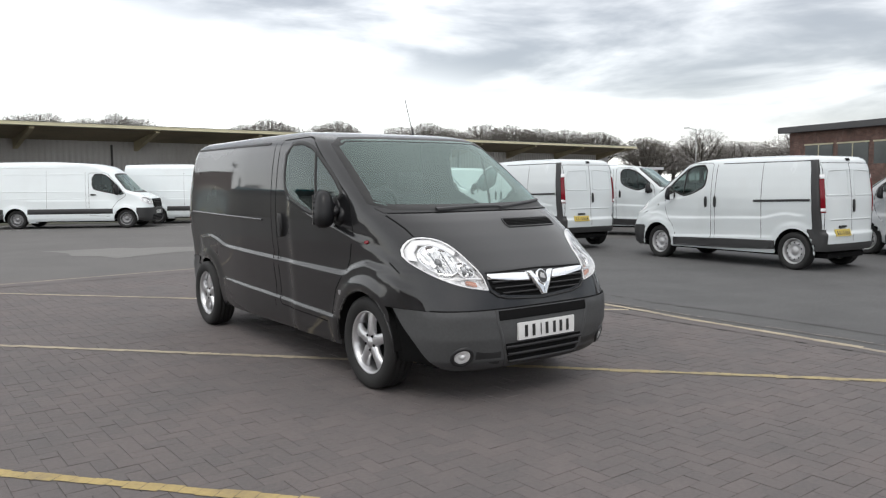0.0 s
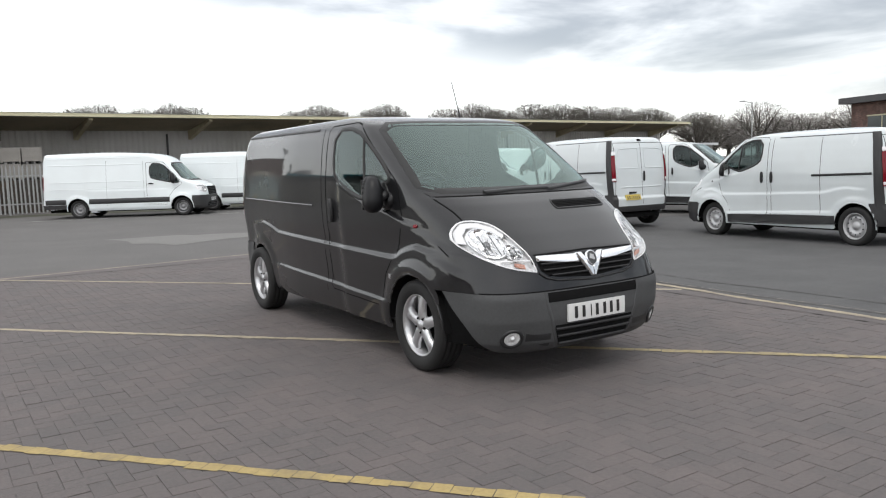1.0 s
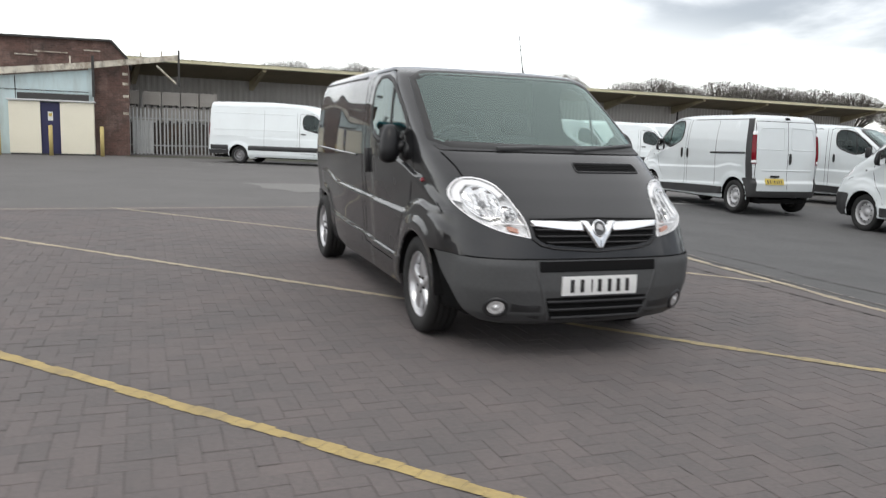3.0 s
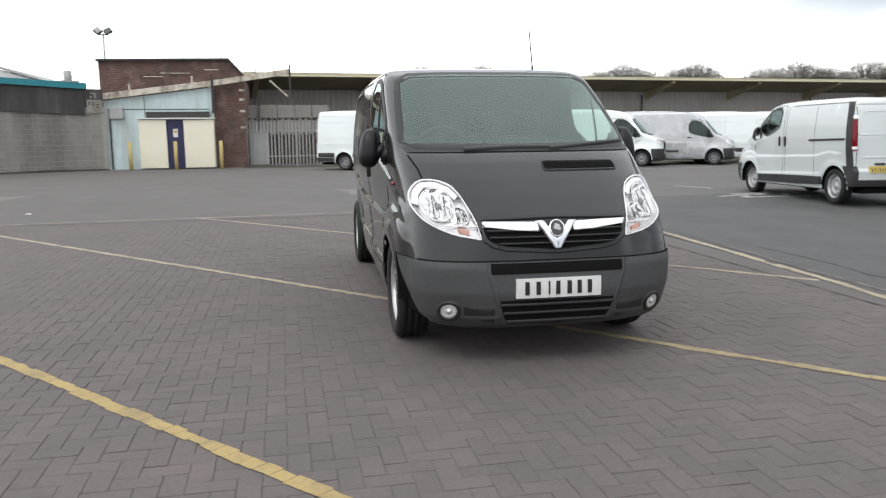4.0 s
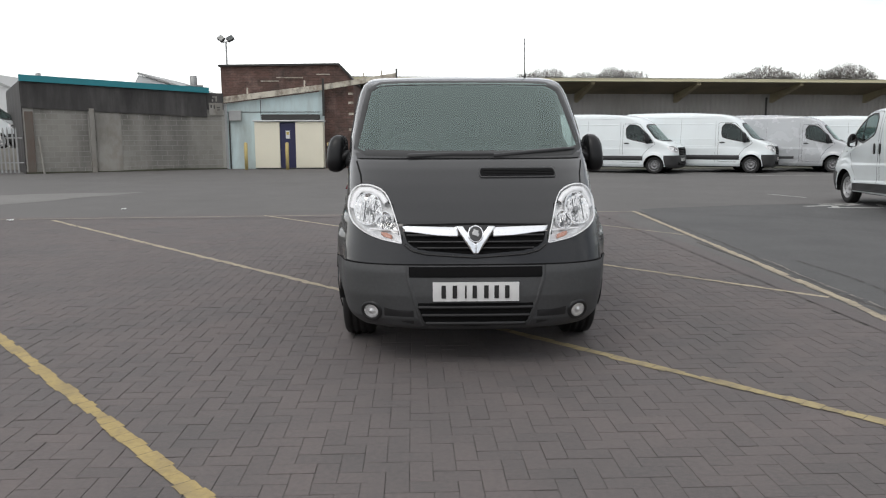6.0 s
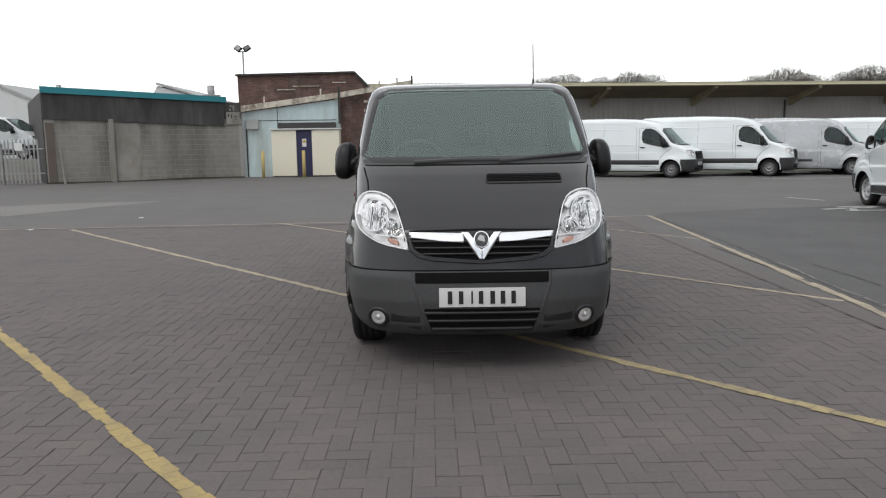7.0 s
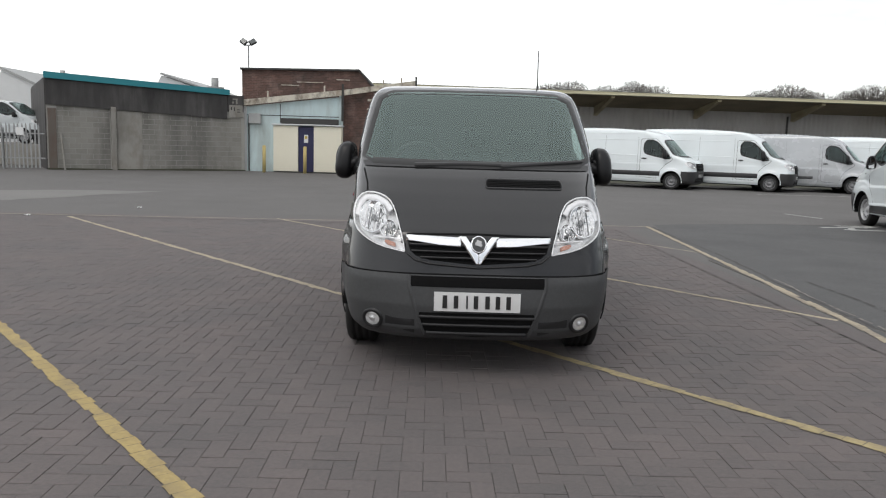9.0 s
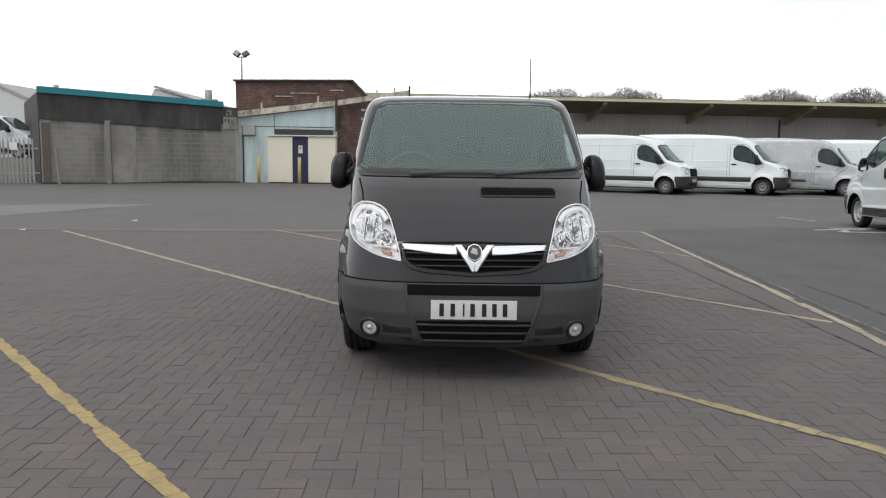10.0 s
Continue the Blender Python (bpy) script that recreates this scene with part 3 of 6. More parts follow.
def make_van(sh, spec, label, group=""):
    van = tagged(new("van"), label, "van", group)
    van.empty_display_size = 0.2
    bms = van_skin(sh, spec)
    paint, plastic = spec["paint"], spec["plastic"]
    body = part("body", bms["body"], paint, van, spec["paint_words"] + " body shell", True)
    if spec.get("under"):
        # the bumper corners are cut back towards the wheels; the near-black liner behind also paints shade
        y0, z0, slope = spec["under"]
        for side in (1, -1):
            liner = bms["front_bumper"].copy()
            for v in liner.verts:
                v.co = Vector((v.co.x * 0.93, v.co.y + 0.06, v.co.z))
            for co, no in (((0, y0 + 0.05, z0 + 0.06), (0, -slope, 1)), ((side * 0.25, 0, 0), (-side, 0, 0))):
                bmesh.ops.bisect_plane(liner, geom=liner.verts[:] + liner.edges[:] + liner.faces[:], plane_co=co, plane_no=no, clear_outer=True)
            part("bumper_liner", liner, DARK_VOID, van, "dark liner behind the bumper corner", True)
        bm = bms["front_bumper"]
        bmesh.ops.bisect_plane(bm, geom=bm.verts[:] + bm.edges[:] + bm.faces[:], plane_co=(0, y0, z0), plane_no=(0, -slope, 1), clear_inner=True)
    fb = part("front_bumper", bms["front_bumper"], plastic, van, "dark grey plastic front bumper", True)
    part("rear_bumper", bms["rear_bumper"], plastic, van, "dark grey plastic rear bumper", True)
    F, R = sh.front_at, sh.rear_at
    ztop = sh.roof[0]
    # underside, wheel wells and load-space lining close the shell
    yr = sh.yr(0.5)
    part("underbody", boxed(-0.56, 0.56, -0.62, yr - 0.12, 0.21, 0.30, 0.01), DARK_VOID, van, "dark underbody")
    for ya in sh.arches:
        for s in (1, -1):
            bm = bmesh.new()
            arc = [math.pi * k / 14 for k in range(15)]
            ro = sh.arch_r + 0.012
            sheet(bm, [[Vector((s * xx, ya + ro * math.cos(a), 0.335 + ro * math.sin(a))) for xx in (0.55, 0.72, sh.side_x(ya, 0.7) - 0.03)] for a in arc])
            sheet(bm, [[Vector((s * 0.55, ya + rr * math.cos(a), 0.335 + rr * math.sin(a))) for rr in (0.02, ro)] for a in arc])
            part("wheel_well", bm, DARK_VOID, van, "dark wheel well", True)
            at = sh.side_at(s)
            pts = [(ya + (sh.arch_r + 0.004) * math.cos(a), 0.335 + (sh.arch_r + 0.004) * math.sin(a)) for a in (math.pi * (-0.05 + 1.1 * k / 26) for k in range(27))]
            pts = [p for p in pts if p[1] > 0.27]
            part("arch_lip", bead(pts, at, *spec.get("lip", (0.036, 0.013)), base=-0.006), plastic if spec.get("dark_lips") else paint, van, "", True)
    for ya in sh.arches:
        for s in (1, -1):
            make_wheel(van, (s * (spec["track"]), ya, spec.get("wheel_r", 0.335)), s, spec["wheels"], spec.get("wheel_r", 0.335))
    # windscreen
    ws = spec["windscreen"]
    part("windscreen", patch(ws, F, 0.004, 22, 30), spec.get("screen", SCREEN_GLASS), van, "greenish laminated windscreen", True).visible_shadow = False
    part("windscreen_surround", bead(dense(ws, 0.05, True), F, spec.get("frit", 0.05), 0.007, True, -0.001), SEAL, van, "black windscreen edge", True)
    # side glass, seals, doors
    win = spec["window"]
    for s in (1, -1):
        at = sh.side_at(s)
        door = part("door", bead(spec["door"], at, 0.010, 0.0015, True), DARK_VOID, van, "cab door shut line", True)
        part("door_window", patch(win, at, 0.003, 14, 12), spec.get("glass", SIDE_GLASS), door, "tinted cab door window", True).visible_shadow = False
        part("window_seal", bead(dense(win, 0.04, True), at, 0.036, 0.008, True, -0.001), SEAL, door, "black rubber window seal", True)
        (dy0, dz0), (dy1, dz1) = spec["divider"]
        part("window_divider", bead(dense([(dy0, dz0), (dy1, dz1)], 0.05), at, 0.026, 0.010, base=0.0), SEAL, door, "black window divider", True)
        hy, hz = spec["handle"]
        for k, yy in enumerate([hy] + ([hy + 0.22] if spec.get("slider") and s == spec["slider"] else [])):
            part("door_handle", patch(rounded([(yy - 0.10, hz - 0.026), (yy + 0.10, hz - 0.026), (yy + 0.10, hz + 0.026), (yy - 0.10, hz + 0.026)] if spec.get("long") else [(yy - 0.028, hz - 0.10), (yy + 0.028, hz - 0.10), (yy + 0.030, hz + 0.10), (yy - 0.026, hz + 0.10)]), at, 0.026, 8, 4, 0.024), BLACK_PLASTIC, door, "black pull handle", True)
        my, mz = spec["mirror"]
        x0 = sh.side_x(my, mz)
        # mirror: a foot on the door, a stout curved arm and a rounded shell with the glass to the rear
        mh, mw = spec.get("mirror_size", (0.134, 0.070))
        reach = x0 + 0.030 + mw
        arm = bmesh.new()
        bend = [(s * (x0 - 0.03), my - 0.02, mz - 0.05), (s * (x0 + 0.02), my - 0.01, mz - 0.035), (s * (x0 + 0.05), my + 0.01, mz + 0.005), (s * (reach - 0.03), my + 0.03, mz + 0.04)]
        for p, q, r0, r1 in zip(bend, bend[1:], (0.075, 0.056, 0.044), (0.056, 0.044, 0.038)):
            rod(arm, p, q, r0, r1, 14)
        mirror = part("door_mirror", arm, MIRROR_BLACK, van, "black door mirror on a stout arm", True)
        if not spec.get("long"):
            part("mirror_foot", patch(rounded([(my - 0.09, mz - 0.12), (my + 0.13, mz - 0.11), (my + 0.10, mz + 0.08), (my + 0.02, mz + 0.11)]), at, 0.012, 6, 6, 0.010), BLACK_PLASTIC, mirror, "black mirror foot", True)
        bm = bmesh.new()
        bmesh.ops.create_uvsphere(bm, u_segments=28, v_segments=18, radius=1)
        for v in bm.verts:
            c = v.co.copy()
            p = 2.7
            c /= (abs(c.x) ** p + abs(c.y) ** p + abs(c.z) ** p) ** (1 / p)
            deep = 0.100 if c.y < 0 else 0.045
            # the inner edge is drawn in towards the arm, the lower half hangs fuller
            wide = mw * (1 - 0.10 * c.z) * (1.0 if c.x > 0 else 0.86 - 0.10 * c.z)
            v.co = Vector((s * (reach + c.x * wide - 0.012 * c.z), my + 0.05 + c.y * deep + 0.02 * c.z, mz + 0.005 + c.z * mh))
        part("mirror_shell", bm, MIRROR_BLACK, mirror, "rounded black mirror shell", True)
        rim = bmesh.new()
        for k in range(28):
            a0, a1 = 2 * math.pi * k / 28, 2 * math.pi * (k + 1) / 28
            rod(rim, *[(s * (reach + mw * 0.90 * math.copysign(abs(math.cos(a)) ** 0.75, math.cos(a)) - 0.012 * math.sin(a)), my + 0.052 + 0.02 * math.sin(a), mz + 0.005 + mh * 0.93 * math.copysign(abs(math.sin(a)) ** 0.75, math.sin(a))) for a in (a0, a1)], 0.014, sides=6)
        part("mirror_rim", rim, BLACK_PLASTIC, mirror, "matt black rim of the mirror", True)
        part("mirror_glass", boxed(s * reach - mw * 0.8, s * reach + mw * 0.8, my + 0.096, my + 0.102, mz - mh * 0.8, mz + mh * 0.8), MIRROR_GLASS, mirror, "mirror glass")
        # shut lines, rails, trims
        for line in spec["seams"]:
            part("shut_line", bead(dense(line, 0.05), at, spec.get("seam_width", 0.010), 0.0012), DARK_VOID, van, "", True)
        for line, w, h, m, word in spec["strips"]:
            if word == "black sliding door rail" and spec.get("slider") and s != spec["slider"]:
                continue
            part("trim_strip", bead(dense(line, 0.06), at, w, h), m, van, word, True)
        if spec.get("cladding"):
            part("sill_cladding", patch(spec["cladding"], at, 0.030, 6, 24, 0.030), plastic, van, "dark grey plastic sill cladding", True)
        if spec.get("repeater"):
            ry, rz = spec["repeater"]
            part("side_repeater", patch(rounded([(ry - 0.022, rz - 0.014), (ry + 0.022, rz - 0.014), (ry + 0.022, rz + 0.014), (ry - 0.022, rz + 0.014)]), at, 0.010, 4, 5, 0.010), spec["repeater_mat"], van, "small side indicator lamp", True)
        if spec.get("badge"):
            ry, rz = spec["badge"]
            part("side_badge", patch([(ry - 0.03, rz - 0.016), (ry + 0.03, rz - 0.016), (ry + 0.03, rz + 0.016), (ry - 0.03, rz + 0.016)], at, 0.004, 2, 2, 0.004), CHROME, van, "small chrome badge")
        # headlamp: housing, bowls, indicator and clear cover
        hl = spec["headlamp"] if s < 0 else mirrored(spec["headlamp"])
        lamp = part("headlamp", patch(hl, F, -0.034, 14, 12, -0.036), LAMP_INNER, van, "clear headlamp with silver housing", True)
        if spec.get("lamp_brow"):
            brow = spec["lamp_brow"] if s < 0 else mirrored(spec["lamp_brow"])
            part("lamp_brow", bead(dense(brow, 0.02), F, spec.get("brow_width", 0.048), 0.010, base=-0.012), LAMP_HOUSING, lamp, "white upper band inside the headlamp", True)
        part("lamp_bezel", bead(dense(hl, 0.03, True), F, spec.get("bezel", 0.013), 0.006, True, 0.001), LAMP_HOUSING, lamp, "silver headlamp rim", True)
        for (cx, cz), rr, deep in spec["bowls"]:
            cx = cx if s < 0 else -cx
            for nm, prof, mm in (("reflector_bowl", [(rr * 1.03, -0.028), (rr * 1.01, -0.004), (rr * 0.97, -0.006), (rr * 0.86, -0.018), (rr * 0.66, -0.026), (rr * 0.35, -0.031), (0.001, -0.032)], REFLECTOR), ("lamp_bulb", [(rr * 0.22, -0.031), (rr * 0.18, -0.016), (0.001, -0.012)], LAMP_FACET)):
                bm = bmesh.new()
                # the bowl is pressed into uneven facets
                grid = [[F(cx + q * math.cos(2 * math.pi * k / 28), cz + q * math.sin(2 * math.pi * k / 28), o + (0.0042 * (((k % 28) * 5 + i * 3) % 7 - 3) / 3 if 1 < i < len(prof) - 1 else 0.0)) for k in range(29)] for i, (q, o) in enumerate(prof)]
                sheet(bm, grid)
                part(nm, bm, mm, lamp, "", nm != "reflector_bowl")
            bm = bmesh.new()
            sheet(bm, [[F(cx + q * math.cos(2 * math.pi * k / 28), cz + q * math.sin(2 * math.pi * k / 28), -0.003) for k in range(29)] for q in (rr * 0.98, rr * 1.03)])
            if spec.get("flutes"):
                # dark and bright lines paint the reflections of a fluted bowl
                for q in (-0.62, -0.3, 0.08, 0.42):
                    top = rr * 0.86 * math.sqrt(1 - q * q)
                    part("flute_glint_line", bead(dense([(cx + q * rr, cz - top), (cx + q * rr + 0.006, cz + top * 0.8)], 0.03), F, 0.0045, -0.006, base=-0.014), LAMP_FACET if q in (-0.3, 0.42) else LAMP_HOUSING, lamp, "", True)
            part("bowl_ring", bm, DARK_VOID if spec.get("dark_rings") else CHROME, lamp, "", True)
        if spec.get("indicator"):
            ind = spec["indicator"] if s < 0 else mirrored(spec["indicator"])
            part("indicator", patch(ind, F, -0.012, 5, 5, 0.018), AMBER, lamp, "amber indicator", True)
        if spec.get("lamp_bar"):
            bar = spec["lamp_bar"] if s < 0 else mirrored(spec["lamp_bar"])
            part("lamp_bar", bead(dense(bar, 0.02), F, 0.010, 0.004, base=-0.010), LAMP_HOUSING, lamp, "bright bar across the headlamp", True)
        part("lamp_cover", patch(hl, F, 0.012, 14, 12), CLEAR_LENS, lamp, "clear headlamp cover", True).visible_shadow = False
        # fog lamp
        if spec.get("fog"):
            fx, fz = spec["fog"]
            fx *= s
            bm = bmesh.new()
            sheet(bm, [[F(fx + q * math.cos(2 * math.pi * k / 24), fz + q * math.sin(2 * math.pi * k / 24), o) for k in range(25)] for q, o in ((0.068, 0.006), (0.064, 0.018), (0.048, 0.020), (0.044, 0.008))])
            fog = part("fog_lamp", bm, BLACK_PLASTIC, fb, "round fog lamp in the bumper", True)
            bm = bmesh.new()
            sheet(bm, [[F(fx + q * math.cos(2 * math.pi * k / 24), fz + q * math.sin(2 * math.pi * k / 24), o) for k in range(25)] for q, o in ((0.046, 0.009), (0.042, 0.014), (0.030, 0.010), (0.014, 0.008), (0.012, 0.016), (0.001, 0.018))])
            part("fog_lens", bm, LAMP_INNER, fog, "bright fog lamp lens", True)
            # flat dark patch on the bumper paints the shade of a recess
            bm = bmesh.new()
            rec = [(fx - s * 0.08, fz - 0.03), (fx - s * 0.26, fz - 0.075), (fx - s * 0.26, fz + 0.02), (fx - s * 0.08, fz + 0.03)]
            part("bumper_shade_patch", patch(rec, F, 0.0085, 4, 6), BLACK_PLASTIC, fb, "flat dark patch painting the recess shade beside the fog lamp", True)
    # bonnet, grille and intakes; openings are flat sheets with their shade put into the colour
    for line in spec["bonnet_lines"]:
        part("bonnet_line", bead(dense(line, 0.04), F, 0.012, 0.0015), DARK_VOID, van, "", True)
    if spec.get("grille"):
        gr = part("grille", patch(spec["grille"], F, 0.005, 8, 20), DARK_VOID, van, "black grille", True)
        zs = [p[1] for p in spec["grille"]]
        for k in range(1, spec.get("slats", 3) + 1):
            z = min(zs) + (max(zs) - min(zs)) * k / (spec.get("slats", 3) + 1)
            a, b = span(spec["grille"], z)
            part("grille_slat", bead(dense([(a + 0.01, z), (b - 0.01, z)], 0.05), F, 0.012, 0.020, base=0.004), BLACK_PLASTIC, gr, "", True)
    for quad, words in spec["intakes"]:
        it = part("bumper_intake", patch(quad, F, 0.0095, 6, 20), DARK_VOID, fb, words, True)
        zs = [p[1] for p in quad]
        for k in range(spec.get("intake_slats", 3)):
            z = min(zs) + (max(zs) - min(zs)) * (k + 0.5) / spec.get("intake_slats", 3)
            if max(zs) - min(zs) > 0.09:
                a, b = span(quad, z)
                part("intake_slat", bead(dense([(a + 0.004, z), (b - 0.004, z)], 0.05), F, 0.016, 0.016, base=0.008), BLACK_PLASTIC, it, "", True)
    pz = spec["plate_z"]
    plate_with_bars(van, lambda u, v, o: F(u, pz + v, o + 0.008), PLATE_WHITE, 0.52, False)
    if spec.get("emblem"):
        spec["emblem"](van, sh)
    # rear: doors, lamps, handle, plate
    zb = 0.48
    part("rear_door_line", bead(dense([(0.0, zb + 0.02), (0.0, ztop - 0.12)], 0.05), R, 0.010, 0.0015), DARK_VOID, van, "", True)
    wz = sh.w(ztop - 0.25) * 0.86
    part("rear_door_line", bead(dense([(-sh.w(1.0) * 0.84, zb + 0.03), (-wz, ztop - 0.11), (wz, ztop - 0.11), (sh.w(1.0) * 0.84, zb + 0.03)], 0.06), R, 0.010, 0.0015), DARK_VOID, van, "", True)
    for s in (1, -1):
        part("door_pressing", bead(rounded(dense([(s * 0.09, 1.26), (s * 0.09, ztop - 0.22), (s * wz * 0.86, ztop - 0.24), (s * wz * 0.98, 1.26)], 0.1, True), 1), R, 0.022, 0.006, True), paint, van, "pressed panel of the rear door", True)
    part("door_pressing", bead(dense([(-0.62, 0.86), (0.62, 0.86)], 0.08), R, 0.03, 0.007), paint, van, "pressed ridge of the rear door", True)
    part("rear_handle", patch(rounded([(-0.075, 0.98), (-0.03, 0.98), (-0.03, 1.19), (-0.075, 1.19)]), R, 0.03, 6, 3, 0.026), BLACK_PLASTIC, van, "black rear door handle", True)
    plate_with_bars(van, lambda u, v, o: R(0.30 - u, 0.645 + v, o), PLATE_YELLOW, 0.44, True)
    part("plate_lamp", patch([(0.20, 0.725), (0.40, 0.725), (0.40, 0.76), (0.20, 0.76)], R, 0.03, 2, 3, 0.026), BLACK_PLASTIC, van, "black plate lamp housing")
    if not spec.get("long"):
        part("brake_lamp", patch([(-0.05, ztop - 0.075), (0.05, ztop - 0.075), (0.05, ztop - 0.045), (-0.05, ztop - 0.045)], R, 0.02, 2, 3, 0.018), DARK_VOID, van, "small high brake lamp")
    for s in (1, -1):
        at = sh.side_at(s)
        ct = corner_at(sh, at)
        if spec.get("pillar"):
            part("rear_pillar_trim", patch([(0.080, 0.56), (0.245, 0.56), (0.215, ztop - 0.06), (0.080, ztop - 0.06)], ct, 0.006, 24, 4, 0.005), plastic, van, "dark grey rear pillar trim", True)
        tl = part("tail_lamp", patch([(0.046, 0.98), (0.086, 0.98), (0.088, 1.52), (0.050, 1.54)], ct, 0.014, 18, 8, 0.012), RED_LENS, van, "tall red tail lamp", True)
        for za, zb2 in ((1.00, 1.05), (1.535, 1.60)):
            part("tail_lamp_band", patch([(0.048, za), (0.086, za), (0.086, zb2), (0.048, zb2)], ct, 0.0165, 3, 8, 0.003), LAMP_HOUSING, tl, "clear band of the tail lamp", True)
    # cabin: floor, dashboard, bulkhead, seats, wheel
    part("bulkhead", boxed(-0.70, 0.70, spec["bulkhead_y"], spec["bulkhead_y"] + 0.03, 0.3, spec.get("bulkhead_top", ztop - 0.06)), CABIN, van, "dark load-space bulkhead")
    floor = boxed(-0.80, 0.80, 0.42, spec["bulkhead_y"], 0.302, 0.42)
    box(floor, -0.56, 0.56, -0.1, 0.419, 0.302, 0.42)
    part("cabin_floor", floor, CABIN, van, "dark cab floor")
    dy = spec["dash_y"]
    dz = spec["dash_z"]
    part("dashboard", boxed(-0.76, 0.76, dy, dy + 0.52, dz - 0.42, dz, 0.05), CABIN, van, "dark grey dashboard", True)
    for x in (-0.45, 0.05, 0.47):
        w = 0.23 if abs(x) > 0.1 else 0.21
        seat = part("seat", box(boxed(x - w, x + w, spec["bulkhead_y"] - 0.62, spec["bulkhead_y"] - 0.12, 0.62, 0.80, 0.04), x - w, x + w, spec["bulkhead_y"] - 0.20, spec["bulkhead_y"] - 0.06, 0.7, dz + 0.13, 0.04), SEAT_CLOTH, van, "dark cloth seat", True)
        part("headrest", boxed(x - 0.13, x + 0.13, spec["bulkhead_y"] - 0.19, spec["bulkhead_y"] - 0.08, dz + 0.16, dz + 0.34, 0.04), SEAT_CLOTH, seat, "", True)
    bm = turned([(0.02 * math.cos(a), 0.19 + 0.02 * math.sin(a)) for a in (2 * math.pi * k / 10 for k in range(11))], 32, m=pose(-0.42, dy + 0.62, dz + 0.02, 0, 0, 0) @ pose(0, 0, 0, 0, 0, 90) @ pose(0, 0, 0, 0, -28, 0))
    part("steering_wheel", bm, BLACK_PLASTIC, van, "black steering wheel", True)
    # wipers
    for pts in spec["wipers"]:
        bm = bead(dense(pts, 0.05), F, 0.015, 0.012, base=0.008)
        part("wiper", bm, BLACK_PLASTIC, van, "black wiper arm and blade", True)
    for maker in spec.get("extras", ()):
        maker(van, sh)
    return van

# ---- the black van in front ----
def chevron_grille(van, sh):
    """Two chrome wings, a chrome V and a round emblem kept as a plain disc."""
    F = sh.front_at
    for s in (1, -1):
        part("grille_bar", patch([(s * 0.437, 0.822), (s * 0.437, 0.862), (s * 0.095, 0.857), (s * 0.108, 0.800)], F, 0.026, 4, 16, 0.022), CHROME, van, "bright chrome grille bar", True)
        part("chrome_chevron", patch([(s * 0.122, 0.858), (s * 0.078, 0.858), (s * -0.006, 0.752), (s * -0.004, 0.702), (s * 0.014, 0.702)], F, 0.034, 8, 4, 0.030), CHROME, van, "bright chrome V", True)
    bm = bmesh.new()
    sheet(bm, [[F(q * math.cos(2 * math.pi * k / 28), 0.815 + q * math.sin(2 * math.pi * k / 28), o) for k in range(29)] for q, o in ((0.048, 0.010), (0.048, 0.036), (0.043, 0.042), (0.040, 0.038), (0.001, 0.040))])
    em = part("emblem", bm, CHROME, van, "round chrome emblem", True)
    bm = bmesh.new()
    sheet(bm, [[F(q * math.cos(2 * math.pi * k / 24), 0.815 + q * math.sin(2 * math.pi * k / 24), o) for k in range(25)] for q, o in ((0.039, 0.0412), (0.030, 0.0416), (0.001, 0.0412))])
    part("emblem_core", patch(rounded([(-0.024, 0.800), (-0.004, 0.806), (0.016, 0.796), (0.024, 0.808), (0.012, 0.818), (0.022, 0.834), (0.004, 0.830), (-0.012, 0.842), (-0.014, 0.824), (-0.026, 0.816)], 1), F, 0.0435, 6, 6, 0.003), STEEL_WHEEL, em, "dull silver relief", True)
    part("emblem_ground", bm, GREY_PLASTIC, em, "grey field of the emblem", True)


